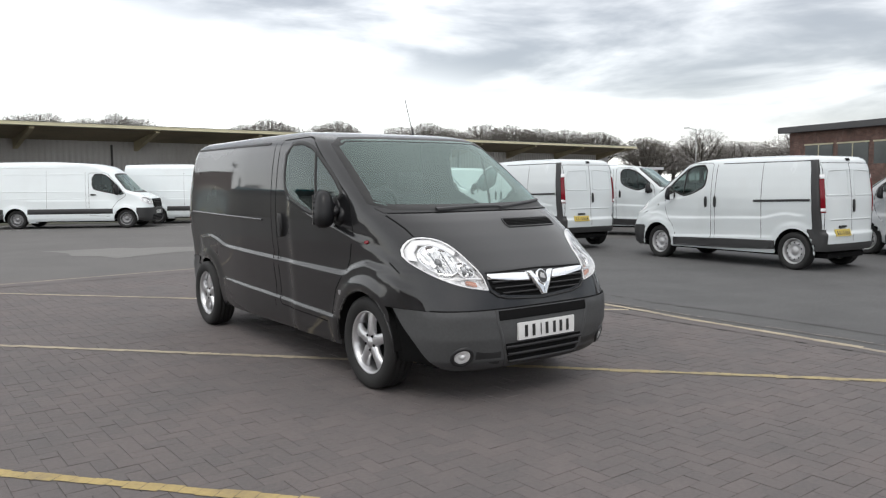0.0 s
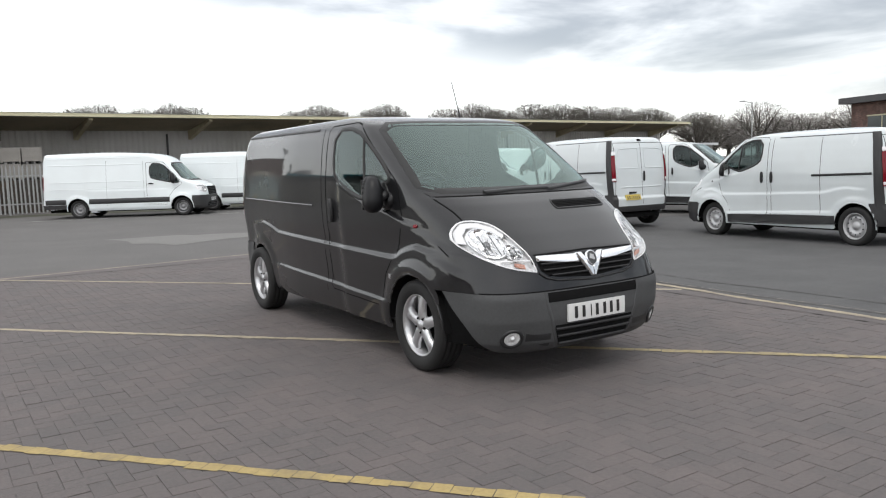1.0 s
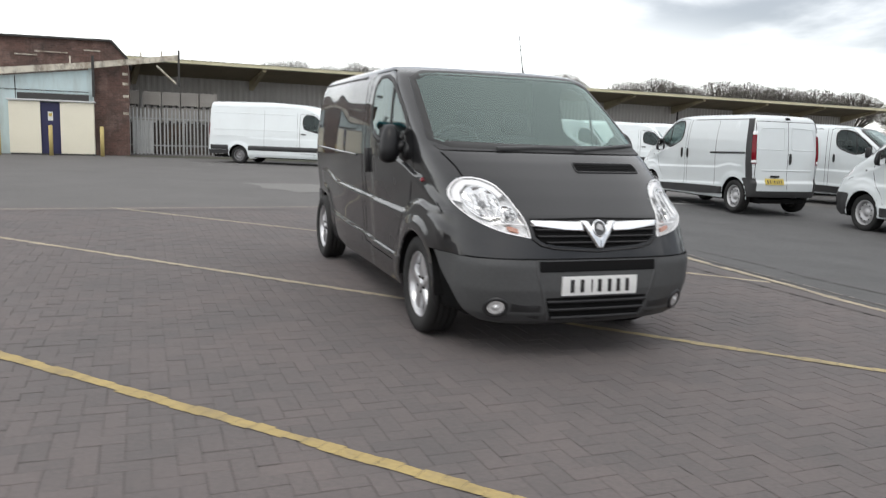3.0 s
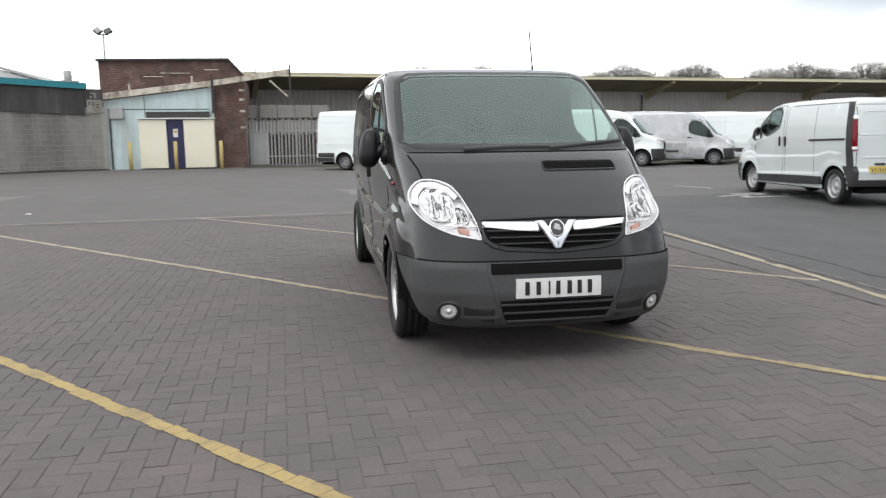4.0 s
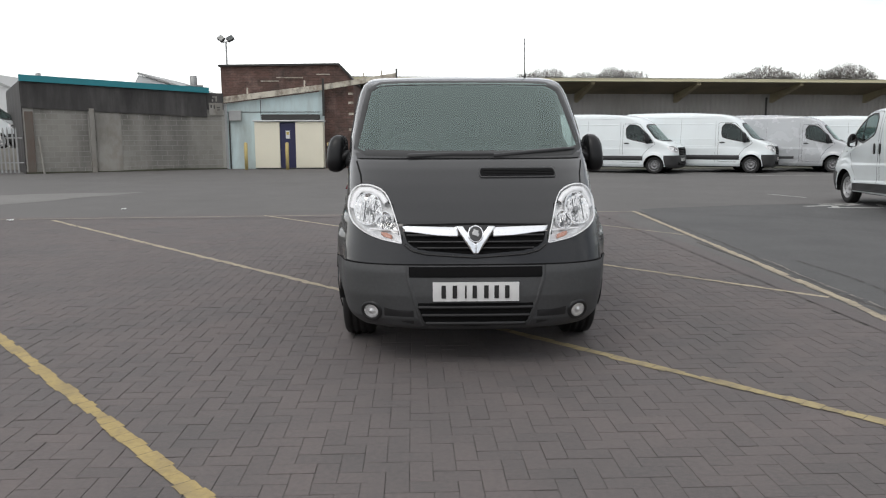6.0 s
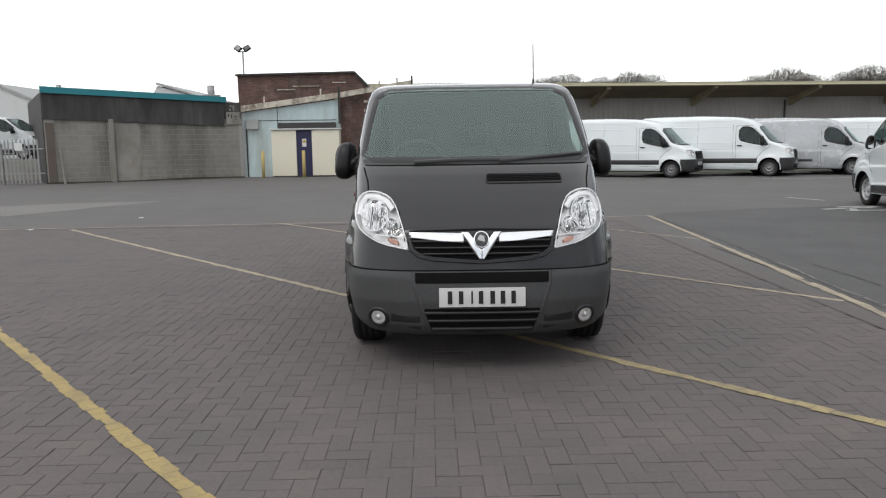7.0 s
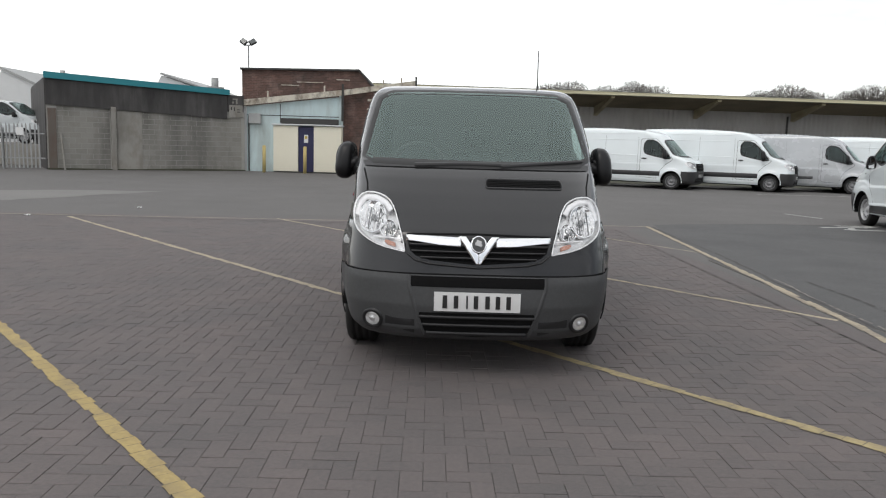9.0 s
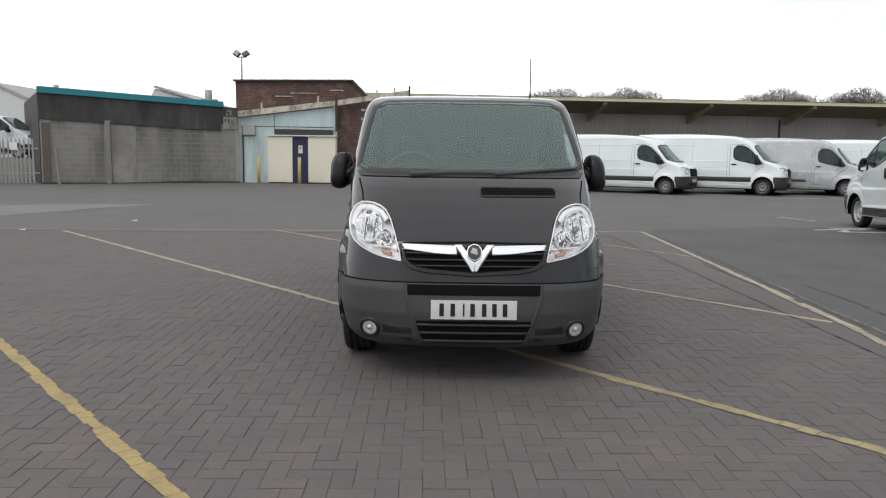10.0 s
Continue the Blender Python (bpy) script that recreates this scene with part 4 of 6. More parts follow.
def black_van_extras(van, sh):
    F = sh.front_at
    vent = part("bonnet_vent", patch(rounded(dense([(0.055, 1.150), (0.55, 1.150), (0.545, 1.195), (0.06, 1.197)], 0.04, True), 1), F, 0.003, 3, 14), DARK_VOID, van, "black bonnet air vent", True)
    for k in range(4):
        z = 1.156 + 0.010 * k
        part("vent_slat", bead(dense([(0.07, z), (0.54, z)], 0.06), F, 0.004, 0.003, base=0.003), DARK_VOID, vent, "", True)
    part("vent_frame", bead(rounded(dense([(0.050, 1.146), (0.556, 1.146), (0.550, 1.199), (0.055, 1.201)], 0.04, True), 1), F, 0.008, 0.006, True), BLACK_PLASTIC, vent, "", True)
    for s in (1, -1):
        part("bumper_crease", bead(dense([(s * 0.415, 0.632), (s * 0.412, 0.56), (s * 0.372, 0.42), (s * 0.318, 0.262)], 0.04), F, 0.026, 0.007, base=0.004), GREY_PLASTIC, van, "raised edge of the bumper pod", True)
    # dark bead along the seam also paints the shade line above the bumper
    part("bumper_seam_shade", bead(dense([(-0.80, 0.642), (-0.6, 0.640), (0.6, 0.640), (0.80, 0.642)], 0.05), F, 0.010, 0.004, base=0.004), DARK_VOID, van, "dark seam and painted shade line above the bumper", True)
    part("bonnet_seam", bead(dense([(-0.432, 0.758), (-0.385, 0.722), (-0.30, 0.702), (0.0, 0.682), (0.30, 0.702), (0.385, 0.722), (0.432, 0.758)], 0.04), F, 0.014, 0.010, base=0.0), BLACK_PLASTIC, van, "lower rim of the grille", True)
    part("cowl", patch([(-0.775, 1.262), (0.775, 1.262), (0.795, 1.296), (0.45, 1.289), (0.0, 1.285), (-0.45, 1.289), (-0.795, 1.296)], F, 0.004, 3, 24), BLACK_PLASTIC, van, "black scuttle panel below the windscreen", True)
    part("aerial", rod(rodded((0.585, 1.50, 1.925), (0.587, 1.52, 1.965), 0.012, 0.008), (0.587, 1.52, 1.965), (0.60, 1.66, 2.285), 0.0055, 0.004, 6), BLACK_PLASTIC, van, "thin black roof aerial")


HEADLAMP = rounded([(-0.800, 1.035), (-0.812, 0.960), (-0.775, 0.885), (-0.700, 0.832), (-0.600, 0.792), (-0.466, 0.768), (-0.447, 0.764), (-0.450, 0.780), (-0.463, 0.840), (-0.492, 0.918), (-0.526, 1.005), (-0.572, 1.068), (-0.656, 1.098), (-0.745, 1.094)], 1)
WINDSCREEN = rounded([(-0.795, 1.300), (-0.780, 1.45), (-0.758, 1.62), (-0.726, 1.812), (-0.40, 1.822), (0.0, 1.822), (0.40, 1.822), (0.726, 1.812), (0.758, 1.62), (0.780, 1.45), (0.795, 1.300), (0.45, 1.292), (0.0, 1.288), (-0.45, 1.292)], 1)
DOOR_WINDOW = rounded([(1.22, 1.80), (0.88, 1.80), (0.60, 1.64), (0.34, 1.44), (0.33, 1.36), (0.64, 1.24), (0.78, 1.25), (1.10, 1.36), (1.21, 1.46)], 1)
MID_SPEC = dict(
    glass=VAN_GLASS, paint=WHITE_PAINT, paint_words="white painted", plastic=GREY_PLASTIC, wheels=STEEL_WHEEL, track=0.715, wheel_r=0.322, lip=(0.026, 0.008), bumper_z=(0.637, 0.70),
    holes=[("front", WINDSCREEN), ("side", DOOR_WINDOW), ("front", mirrored(HEADLAMP))], windscreen=WINDSCREEN, window=DOOR_WINDOW, divider=((0.735, 1.72), (0.665, 1.27)),
    door=rounded(dense([(1.36, 1.84), (1.34, 0.45), (0.48, 0.42), (0.40, 0.66), (0.22, 0.86), (0.16, 1.08), (0.22, 1.36), (0.86, 1.85)], 0.13, True), 1),
    handle=(1.23, 1.13), slider=None, mirror=(0.33, 1.28), seams=[[(1.46, 1.82), (1.44, 1.2), (1.43, 0.42)], [(-0.42, 0.87), (-0.30, 0.93)]],
    strips=[([(1.58, 1.822), (3.46, 1.835)], 0.022, 0.004, SEAL, "dark roof channel"), ([(1.62, 1.160), (3.44, 1.185)], 0.022, 0.012, BLACK_PLASTIC, "black sliding door rail")],
    cladding=[(0.44, 0.295), (2.74, 0.315), (2.74, 0.485), (0.44, 0.455)], repeater=(-0.01, 1.055), repeater_mat=BLACK_PLASTIC,
    headlamp=HEADLAMP, lamp_bar=[(-0.655, 0.848), (-0.56, 0.846), (-0.470, 0.842)], flutes=True, lamp_brow=[(-0.790, 0.955), (-0.782, 1.020), (-0.738, 1.072), (-0.66, 1.075), (-0.59, 1.045), (-0.552, 1.000)],
    bowls=[((-0.672, 0.962), 0.090, 0.05), ((-0.560, 0.898), 0.050, 0.04)], indicator=[(-0.582, 0.812), (-0.512, 0.794), (-0.516, 0.826), (-0.578, 0.834)],
    fog=(0.637, 0.345), bonnet_lines=[[(-0.44, 0.872), (0.0, 0.881), (0.44, 0.872)], [(-0.775, 1.245), (-0.735, 1.16), (-0.722, 1.10)], [(0.775, 1.245), (0.735, 1.16), (0.722, 1.10)], [(-0.76, 1.262), (-0.4, 1.262), (0.4, 1.262), (0.76, 1.262)]],
    grille=rounded(dense([(-0.432, 0.845), (-0.42, 0.775), (-0.38, 0.742), (-0.30, 0.722), (0.0, 0.700), (0.30, 0.722), (0.38, 0.742), (0.42, 0.775), (0.432, 0.845)], 0.06, True), 1), slats=3,
    intakes=[([(-0.404, 0.565), (0.404, 0.565), (0.404, 0.628), (-0.404, 0.628)], "black upper bumper slot"), (rounded(dense([(-0.362, 0.410), (-0.305, 0.270), (0.0, 0.258), (0.305, 0.270), (0.362, 0.410)], 0.06, True), 1), "black lower bumper intake")],
    plate_z=0.482, bulkhead_y=1.45, dash_y=-0.05, dash_z=1.235, pillar=True,
    wipers=[[(-0.42, 1.272), (-0.1, 1.284), (0.22, 1.283)], [(0.16, 1.274), (0.46, 1.298), (0.74, 1.318)]], emblem=chevron_grille,
)
BLACK_SPEC = dict(MID_SPEC, glass=SIDE_GLASS, paint=BLACK_PAINT, paint_words="glossy black painted", wheels=ALLOY, track=0.770, wheel_r=0.335, cladding=None, pillar=False, repeater_mat=RED_LENS, badge=(0.33, 0.665), extras=[black_van_extras], lip=(0.016, 0.006), under=(-0.70, 0.25, 1.25), bezel=0.007, brow_width=0.036, mirror_size=(0.138, 0.077),
                  strips=[([(1.58, 1.822), (3.46, 1.835)], 0.022, 0.004, SEAL, "dark roof channel"), ([(1.62, 1.160), (3.44, 1.185)], 0.020, 0.010, BLACK_PAINT, "black sliding door rail")])
BLACK_SPEC.update(holes=[("front", WINDSCREEN), ("side", longer_line(DOOR_WINDOW)), ("front", mirrored(HEADLAMP))], window=longer_line(DOOR_WINDOW), divider=tuple(longer_line(MID_SPEC["divider"])), door=longer_line(MID_SPEC["door"]),
                  handle=(longer(1.25), 1.13), mirror=(longer(0.35), 1.28), seams=[longer_line(line) for line in MID_SPEC["seams"]], strips=[(longer_line(line), *rest) for line, *rest in BLACK_SPEC["strips"]], bulkhead_y=longer(1.45))
black_van = make_van(stretched(MID_VAN), BLACK_SPEC, "glossy black panel van with alloy wheels parked on brick paving")
black_van.matrix_basis = pose(0, -0.9, 0, 0, 0, -1.0) @ pose(0, 0.9, 0)

# ---- white and silver vans ----
LONG_VAN = VanShape(
    front=[(0.20, -0.72), (0.26, -0.83), (0.40, -0.84), (0.70, -0.84), (0.92, -0.82), (1.03, -0.78), (1.11, -0.68), (1.19, -0.50), (1.26, -0.33), (1.33, -0.16), (1.60, 0.08), (1.90, 0.34), (2.08, 0.52), (2.18, 0.70), (2.25, 0.98), (2.30, 1.36), (2.32, 1.8)],
    width=[(0.20, 0.88), (0.34, 0.955), (0.60, 0.975), (1.00, 0.97), (1.30, 0.955), (1.70, 0.92), (2.00, 0.89), (2.14, 0.875), (2.24, 0.85), (2.29, 0.80), (2.32, 0.73)],
    depth=[(0.2, 0.40), (0.9, 0.40), (1.1, 0.44), (1.28, 0.42), (1.9, 0.40), (2.32, 0.5)],
    power=[(0.2, 3.0), (0.9, 3.2), (1.1, 3.4), (1.3, 3.2), (2.0, 2.8), (2.32, 2.4)],
    rear=[(0.2, 4.90), (0.5, 4.97), (0.66, 4.95), (2.0, 4.91), (2.32, 4.86)],
    taper=0.05, arches=(0.0, 3.665), arch_r=0.40, ledges=[([(0.5, 0.98), (2.2, 0.99), (3.2, 1.0)], 0.012, 0.02)], roof=(2.32, 0.05), rear_depth=0.10)
LONG_SCREEN = rounded([(-0.82, 1.30), (-0.76, 1.60), (-0.71, 1.88), (-0.3, 1.92), (0.3, 1.92), (0.71, 1.88), (0.76, 1.60), (0.82, 1.30), (0.4, 1.27), (-0.4, 1.27)], 1)
LONG_WINDOW = rounded([(1.08, 1.90), (0.68, 1.90), (0.42, 1.66), (0.06, 1.23), (0.10, 1.19), (0.34, 1.21), (0.90, 1.33), (1.10, 1.41)], 1)
LONG_LAMP = rounded([(-0.91, 1.08), (-0.91, 0.88), (-0.76, 0.80), (-0.56, 0.84), (-0.58, 0.98), (-0.74, 1.09)], 1)
LONG_SPEC = dict(
    long=True, glass=VAN_GLASS, screen=VAN_SCREEN, bulkhead_top=1.95, paint=LONG_PAINT, paint_words="white painted", plastic=VAN_PLASTIC, wheels=DULL_WHEEL, track=0.80, wheel_r=0.325, bumper_z=(0.70, 0.50), step=0.03, cols=(20, 70, 8),
    holes=[("front", LONG_SCREEN), ("side", LONG_WINDOW), ("front", mirrored(LONG_LAMP))], windscreen=LONG_SCREEN, window=LONG_WINDOW, divider=((0.42, 1.68), (0.42, 1.23)),
    door=rounded(dense([(1.22, 1.94), (1.20, 0.45), (0.52, 0.42), (0.44, 0.70), (0.26, 0.95), (-0.04, 1.16), (0.62, 1.95)], 0.13, True), 1), handle=(1.06, 1.18), slider=None, mirror=(0.22, 1.36), mirror_size=(0.20, 0.10),
    seams=[[(1.32, 2.0), (1.30, 0.42)], [(2.62, 2.05), (2.62, 0.42)]], seam_width=0.006, strips=[([(0.42, 0.60), (3.26, 0.60)], 0.18, 0.012, VAN_PLASTIC, "dark grey rubbing strip"), ([(4.08, 0.60), (4.82, 0.60)], 0.18, 0.012, VAN_PLASTIC, "dark grey rubbing strip"), ([(1.40, 1.90), (4.70, 1.92)], 0.03, 0.007, LONG_PAINT, "raised body crease"), ([(1.40, 2.14), (4.70, 2.15)], 0.03, 0.006, LONG_PAINT, "raised body crease"), ([(1.40, 1.30), (4.70, 1.30)], 0.03, 0.005, LONG_PAINT, "raised body crease"), ([(1.40, 1.05), (4.70, 1.05)], 0.02, 0.005, LONG_PAINT, "raised body crease")],
    headlamp=LONG_LAMP, bowls=[((-0.73, 0.94), 0.07, 0.04)], indicator=None, fog=None,
    bonnet_lines=[[(-0.70, 1.20), (-0.60, 1.06), (-0.45, 0.96), (0.45, 0.96), (0.60, 1.06), (0.70, 1.20)]],
    grille=rounded(dense([(-0.53, 1.02), (-0.50, 0.72), (0.50, 0.72), (0.53, 1.02)], 0.12, True), 1), slats=4, intakes=[([(-0.60, 0.30), (0.60, 0.30), (0.56, 0.46), (-0.56, 0.46)], "dark lower bumper intake")],
    plate_z=0.55, bulkhead_y=1.30, dash_y=0.05, dash_z=1.20, pillar=False, wipers=[[(-0.5, 1.285), (0.0, 1.29)], [(0.1, 1.285), (0.6, 1.31)]])

white_van = make_van(MID_VAN, dict(MID_SPEC, plastic=VAN_PLASTIC, screen=VAN_SCREEN, slider=1, repeater_mat=BLACK_PLASTIC, step=0.02, cols=(26, 64, 10), seams=MID_SPEC["seams"] + [[(2.46, 1.80), (2.46, 0.52)]],
    strips=[([(1.58, 1.822), (3.40, 1.835)], 0.016, 0.004, GREY_PLASTIC, "dark roof channel"), ([(2.30, 1.160), (3.42, 1.185)], 0.038, 0.014, BLACK_PLASTIC, "black sliding door rail")]), "white panel van with dark bumpers seen from behind", "parked white vans")
white_van.matrix_basis = pose(10.10, 5.07, lie(10.4, 3.6), 0, 0, 175.0) @ Matrix.Diagonal((0.955, 0.955, 1.015, 1))
white_van_b = copy_thing(white_van, pose(9.55, 10.45, 0, 0, 0, 175.4))
white_van_b["label"] = "white panel van with black sliding door rail, parked nose out"
small_van = copy_thing(white_van, pose(13.9, 8.35, 0, 0, 0, 24) @ Matrix.Diagonal((0.93, 0.92, 0.97, 1)))
small_van["label"] = "small white van parked between two larger vans"
long_van = make_van(LONG_VAN, LONG_SPEC, "long white high-roof van with black side strip", "row of long vans")
long_van.matrix_basis = pose(4.40, 24.15, 0, 0, 0, 57) @ Matrix.Diagonal((1, 1, 0.98, 1))
for x, y, turn, k in ((9.18, 24.25, 57, (1, 1, 0.98)), (12.85, 24.25, 59, (1, 1, 1.0))):
    copy_thing(long_van, pose(x, y, 0, 0, 0, turn) @ Matrix.Diagonal((*k, 1)))
silver_van = make_van(LONG_VAN, dict(LONG_SPEC, paint=SILVER_PAINT, paint_words="silver painted", strips=[([(1.5, 0.60), (3.15, 0.60)], 0.11, 0.012, GREY_PLASTIC, "dark grey rubbing strip")]), "long silver van parked at the end of a row", "row of long vans")
silver_van.matrix_basis = pose(16.1, 24.4, 0, 0, 0, 59) @ Matrix.Diagonal((1, 0.92, 0.94, 1))
for x, y in ((19.6, 24.6), (22.9, 24.8)):
    copy_thing(long_van, pose(x, y, 0, 0, 0, 58) @ Matrix.Diagonal((1, 0.95, 0.95, 1)))

grey_van = make_van(MID_VAN, dict(MID_SPEC, paint=SILVER_PAINT, paint_words="silver grey painted", pillar=False, step=0.03, cols=(16, 40, 8)), "silver grey van parked beside a white van", "parked white vans")
grey_van.matrix_basis = pose(13.6, 2.6, lie(13, 3), 0, 0, 176)
far_van = copy_thing(grey_van, pose(17.2, 11.3, 0, 0, 0, 60) @ Matrix.Diagonal((0.95, 0.9, 0.86, 1)))
far_van["label"] = "low grey vehicle parked behind the white vans"

# ---- ground ----
ASPHALT = surface("worn_grey_asphalt", (0.118, 0.113, 0.109), 0.85, vary=0.28, scale=0.9, fine=28, bump=0.4, bump_scale=120, stain=0.5, stain_scale=0.3, stain_col=(0.085, 0.080, 0.076))
DARK_ASPHALT = surface("dark_asphalt", (0.088, 0.087, 0.087), 0.85, vary=0.3, scale=1.6, fine=30, bump=0.4, bump_scale=140, stain=0.6, stain_scale=0.7, stain_col=(0.055, 0.055, 0.056))
PALE_PATCH = surface("pale_dry_patch", (0.175, 0.170, 0.162), 0.85, vary=0.2, scale=0.8, fine=40, bump=0.3, bump_scale=120)
BRICK_PAVER = surface("brick_paver", (0.115, 0.107, 0.106), 0.80, placed=True, vary=0.24, scale=1.3, fine=42, bump=0.5, bump_scale=150, rand=0.13, tint=(0.150, 0.126, 0.121), stain=0.55, stain_scale=0.8, stain_col=(0.088, 0.083, 0.082))
JOINT = surface("dark_joint_sand", (0.105, 0.098, 0.093), 0.95, vary=0.75, scale=2.6, fine=18, tint=(0.15, 0.138, 0.13), stain=0.5, stain_scale=1.4, stain_col=(0.045, 0.044, 0.042))
YELLOW_LINE = surface("worn_yellow_paint", (0.38, 0.288, 0.120), 0.75, vary=0.22, scale=4.0, fine=50, bump=0.3, bump_scale=150, stain=0.75, stain_scale=4.5, stain_col=(0.17, 0.14, 0.10))
DULL_LINE = surface("dull_yellow_paint", (0.345, 0.278, 0.145), 0.75, vary=0.25, scale=4.0, fine=50, bump=0.3, bump_scale=150, stain=0.8, stain_scale=5.5, stain_col=(0.15, 0.13, 0.10))
FAINT_LINE = surface("faded_yellow_paint", (0.29, 0.25, 0.195), 0.8, vary=0.25, scale=3.0, fine=40, stain=0.6, stain_scale=2.2, stain_col=(0.13, 0.12, 0.11))
PALE_LINE = surface("pale_worn_line_paint", (0.38, 0.325, 0.235), 0.75, vary=0.25, scale=3.5, fine=45, bump=0.3, bump_scale=150, stain=0.6, stain_scale=2.4, stain_col=(0.15, 0.135, 0.115))
WHITE_LINE = surface("worn_white_paint", (0.46, 0.46, 0.44), 0.75, vary=0.2, stain=0.55, stain_scale=3.0, stain_col=(0.14, 0.14, 0.135))

BX0, BX1, BY0, BY1 = -9.2, 3.2, -5.0, 8.4
bm = bmesh.new()
FAR = 2500.0
ring_in = [(BX0, BY0), (BX1, BY0), (BX1, BY1), (BX0, BY1)]
ring_out = [(-FAR, -FAR), (FAR, -FAR), (FAR, FAR), (-FAR, FAR)]
vi, vo = [bm.verts.new((*p, 0)) for p in ring_in], [bm.verts.new((*p, 0)) for p in ring_out]
vb = [bm.verts.new((*p, -0.016)) for p in ring_in]
for k in range(4):
    bm.faces.new((vo[k], vo[(k + 1) % 4], vi[(k + 1) % 4], vi[k]))
    bm.faces.new((vi[k], vi[(k + 1) % 4], vb[(k + 1) % 4], vb[k]))
drape(bm)
ground = tagged(part("ground", bm, ASPHALT, None), "wide yard of worn grey asphalt", "ground", kind="structure")
bm = bmesh.new()
bm.faces.new([bm.verts.new((x, y, -0.0040)) for x, y in ring_in])
part("paving_bed", bm, JOINT, ground, "dark sand between the pavers")


def flat(name, outline, z, material, label, category, wobble=0.0, seed=0):
    """A thin layer on the ground with an uneven edge."""
    rnd = random.Random(seed)
    pts = dense(outline, 0.5, True) if wobble else outline
    bm = bmesh.new()
    top = [bm.verts.new((x + rnd.uniform(-wobble, wobble), y + rnd.uniform(-wobble, wobble), z)) for x, y in pts]
    bm.faces.new(top)
    bmesh.ops.triangulate(bm, faces=bm.faces)
    drape(bm)
    return tagged(part(name, bm, material, None), label, category, kind="structure")


bm = bmesh.new()
for quad in (((-30, -14), (3.22, -14), (3.22, BY0), (-30, BY0)), ((-30, BY0), (BX0 + 0.2, BY0), (BX0 + 0.2, BY1 - 0.2), (-30, 7.8)), ((-30, 7.8), (BX0 + 0.2, BY1 - 0.2), (3.22, BY1 - 0.2), (3.80, 8.95)), ((3.02, BY0), (3.238, BY0), (3.238, BY1 - 0.2), (3.02, BY1 - 0.2))):
    bm.faces.new([bm.verts.new((x, y, 0.003)) for x, y in quad])
tagged(part("pavement", bm, BRICK_PAVER, None), "brown brick paving in the bays", "paving", kind="structure")
flat("road", [(3.24, -16), (60, -16), (60, 4.5), (14, 7.6), (8.8, 10.3), (6.2, 10.0), (4.0, 9.3), (3.55, 5.4), (3.24, -1.0)], 0.004, DARK_ASPHALT, "strip of darker asphalt beside the bays", "asphalt", 0.05, 3)
flat("dry_patch", [(-0.4, 14.6), (0.4, 11.9), (1.3, 12.2), (3.6, 12.6), (3.2, 13.4), (1.2, 14.3)], 0.004, PALE_PATCH, "pale dry patch on the asphalt", "patch", 0.16, 5)
flat("dry_patch", [(-16.0, 10.6), (-9.3, 11.0), (-7.4, 14.9), (-9.0, 14.9), (-11.5, 13.8), (-16.0, 14.0)], 0.004, PALE_PATCH, "pale concrete patch in the asphalt", "patch", 0.12, 6)


MOSS = surface("mossy_verge", (0.055, 0.056, 0.036), 0.95, vary=0.35, scale=1.2, fine=25, bump=0.6, bump_scale=40, stain=0.5, stain_scale=0.8, stain_col=(0.10, 0.09, 0.07))
flat("verge", [(-3.2, 29.4), (0.8, 28.6), (4.0, 27.2), (26.0, 27.6), (26.0, 31.5), (-3.0, 30.6)], 0.012, MOSS, "dark mossy verge along the fence", "verge", 0.12, 9)


def stripe(a, b, width, material, label, seed=0, z=0.0038):
    """A painted line with worn, wavy edges and a few gaps."""
    rnd = random.Random(seed)
    a, b = Vector((*a, 0)), Vector((*b, 0))
    d = (b - a).normalized()
    n = Vector((-d.y, d.x, 0))
    k = int((b - a).length / 0.1)
    bm = bmesh.new()
    wander = 0.0
    for i in range(k):
        # paint breaks and steps a little at the joints between pavers
        wander = 0.7 * wander + rnd.uniform(-0.003, 0.003)
        t0, t1 = (i + rnd.uniform(0.0, 0.03)) / k, (i + 1 - rnd.uniform(0.0, 0.03)) / k
        wl, wr = width / 2 + wander + rnd.uniform(-0.013, 0.007), width / 2 - wander + rnd.uniform(-0.013, 0.007)
        if rnd.random() < 0.06:
            wl, wr = wl * rnd.uniform(0.5, 0.9), wr * rnd.uniform(0.5, 0.9)
        side = []
        for w, sg in ((wl, 1), (wr, -1)):
            side.append([bm.verts.new(a + (b - a) * (t0 + (t1 - t0) * q) + n * sg * (w + rnd.uniform(-0.004, 0.002)) + Vector((0, 0, z))) for q in (0.0, 0.35, 0.7, 1.0)])
        for q in range(3):
            bm.faces.new((side[0][q], side[1][q], side[1][q + 1], side[0][q + 1]))
    for v in bm.verts:
        v.co.z += lie(v.co.x, v.co.y)
    return tagged(part("parking_line", bm, material, None), label, "road marking", "yellow bay lines", "structure")


stripe((3.00, -3.18), (0.05, 0.27), 0.085, DULL_LINE, "worn yellow bay line painted across brick pavers", 1)
stripe((0.05, 0.27), (-6.60, 8.05), 0.080, PALE_LINE, "pale worn bay line painted across brick pavers", 13)
stripe((-0.375, -3.64), (-7.325, 4.84), 0.090, YELLOW_LINE, "thick worn yellow bay line near the camera", 2)
stripe((3.26, 1.00), (-3.08, 8.62), 0.070, PALE_LINE, "thin worn yellow bay line", 3)
stripe((3.52, 5.35), (1.25, 8.75), 0.070, FAINT_LINE, "faded yellow bay line", 4)
stripe((-13.0, 7.95), (3.80, 8.92), 0.070, FAINT_LINE, "faint faded line across the bay heads", 5)
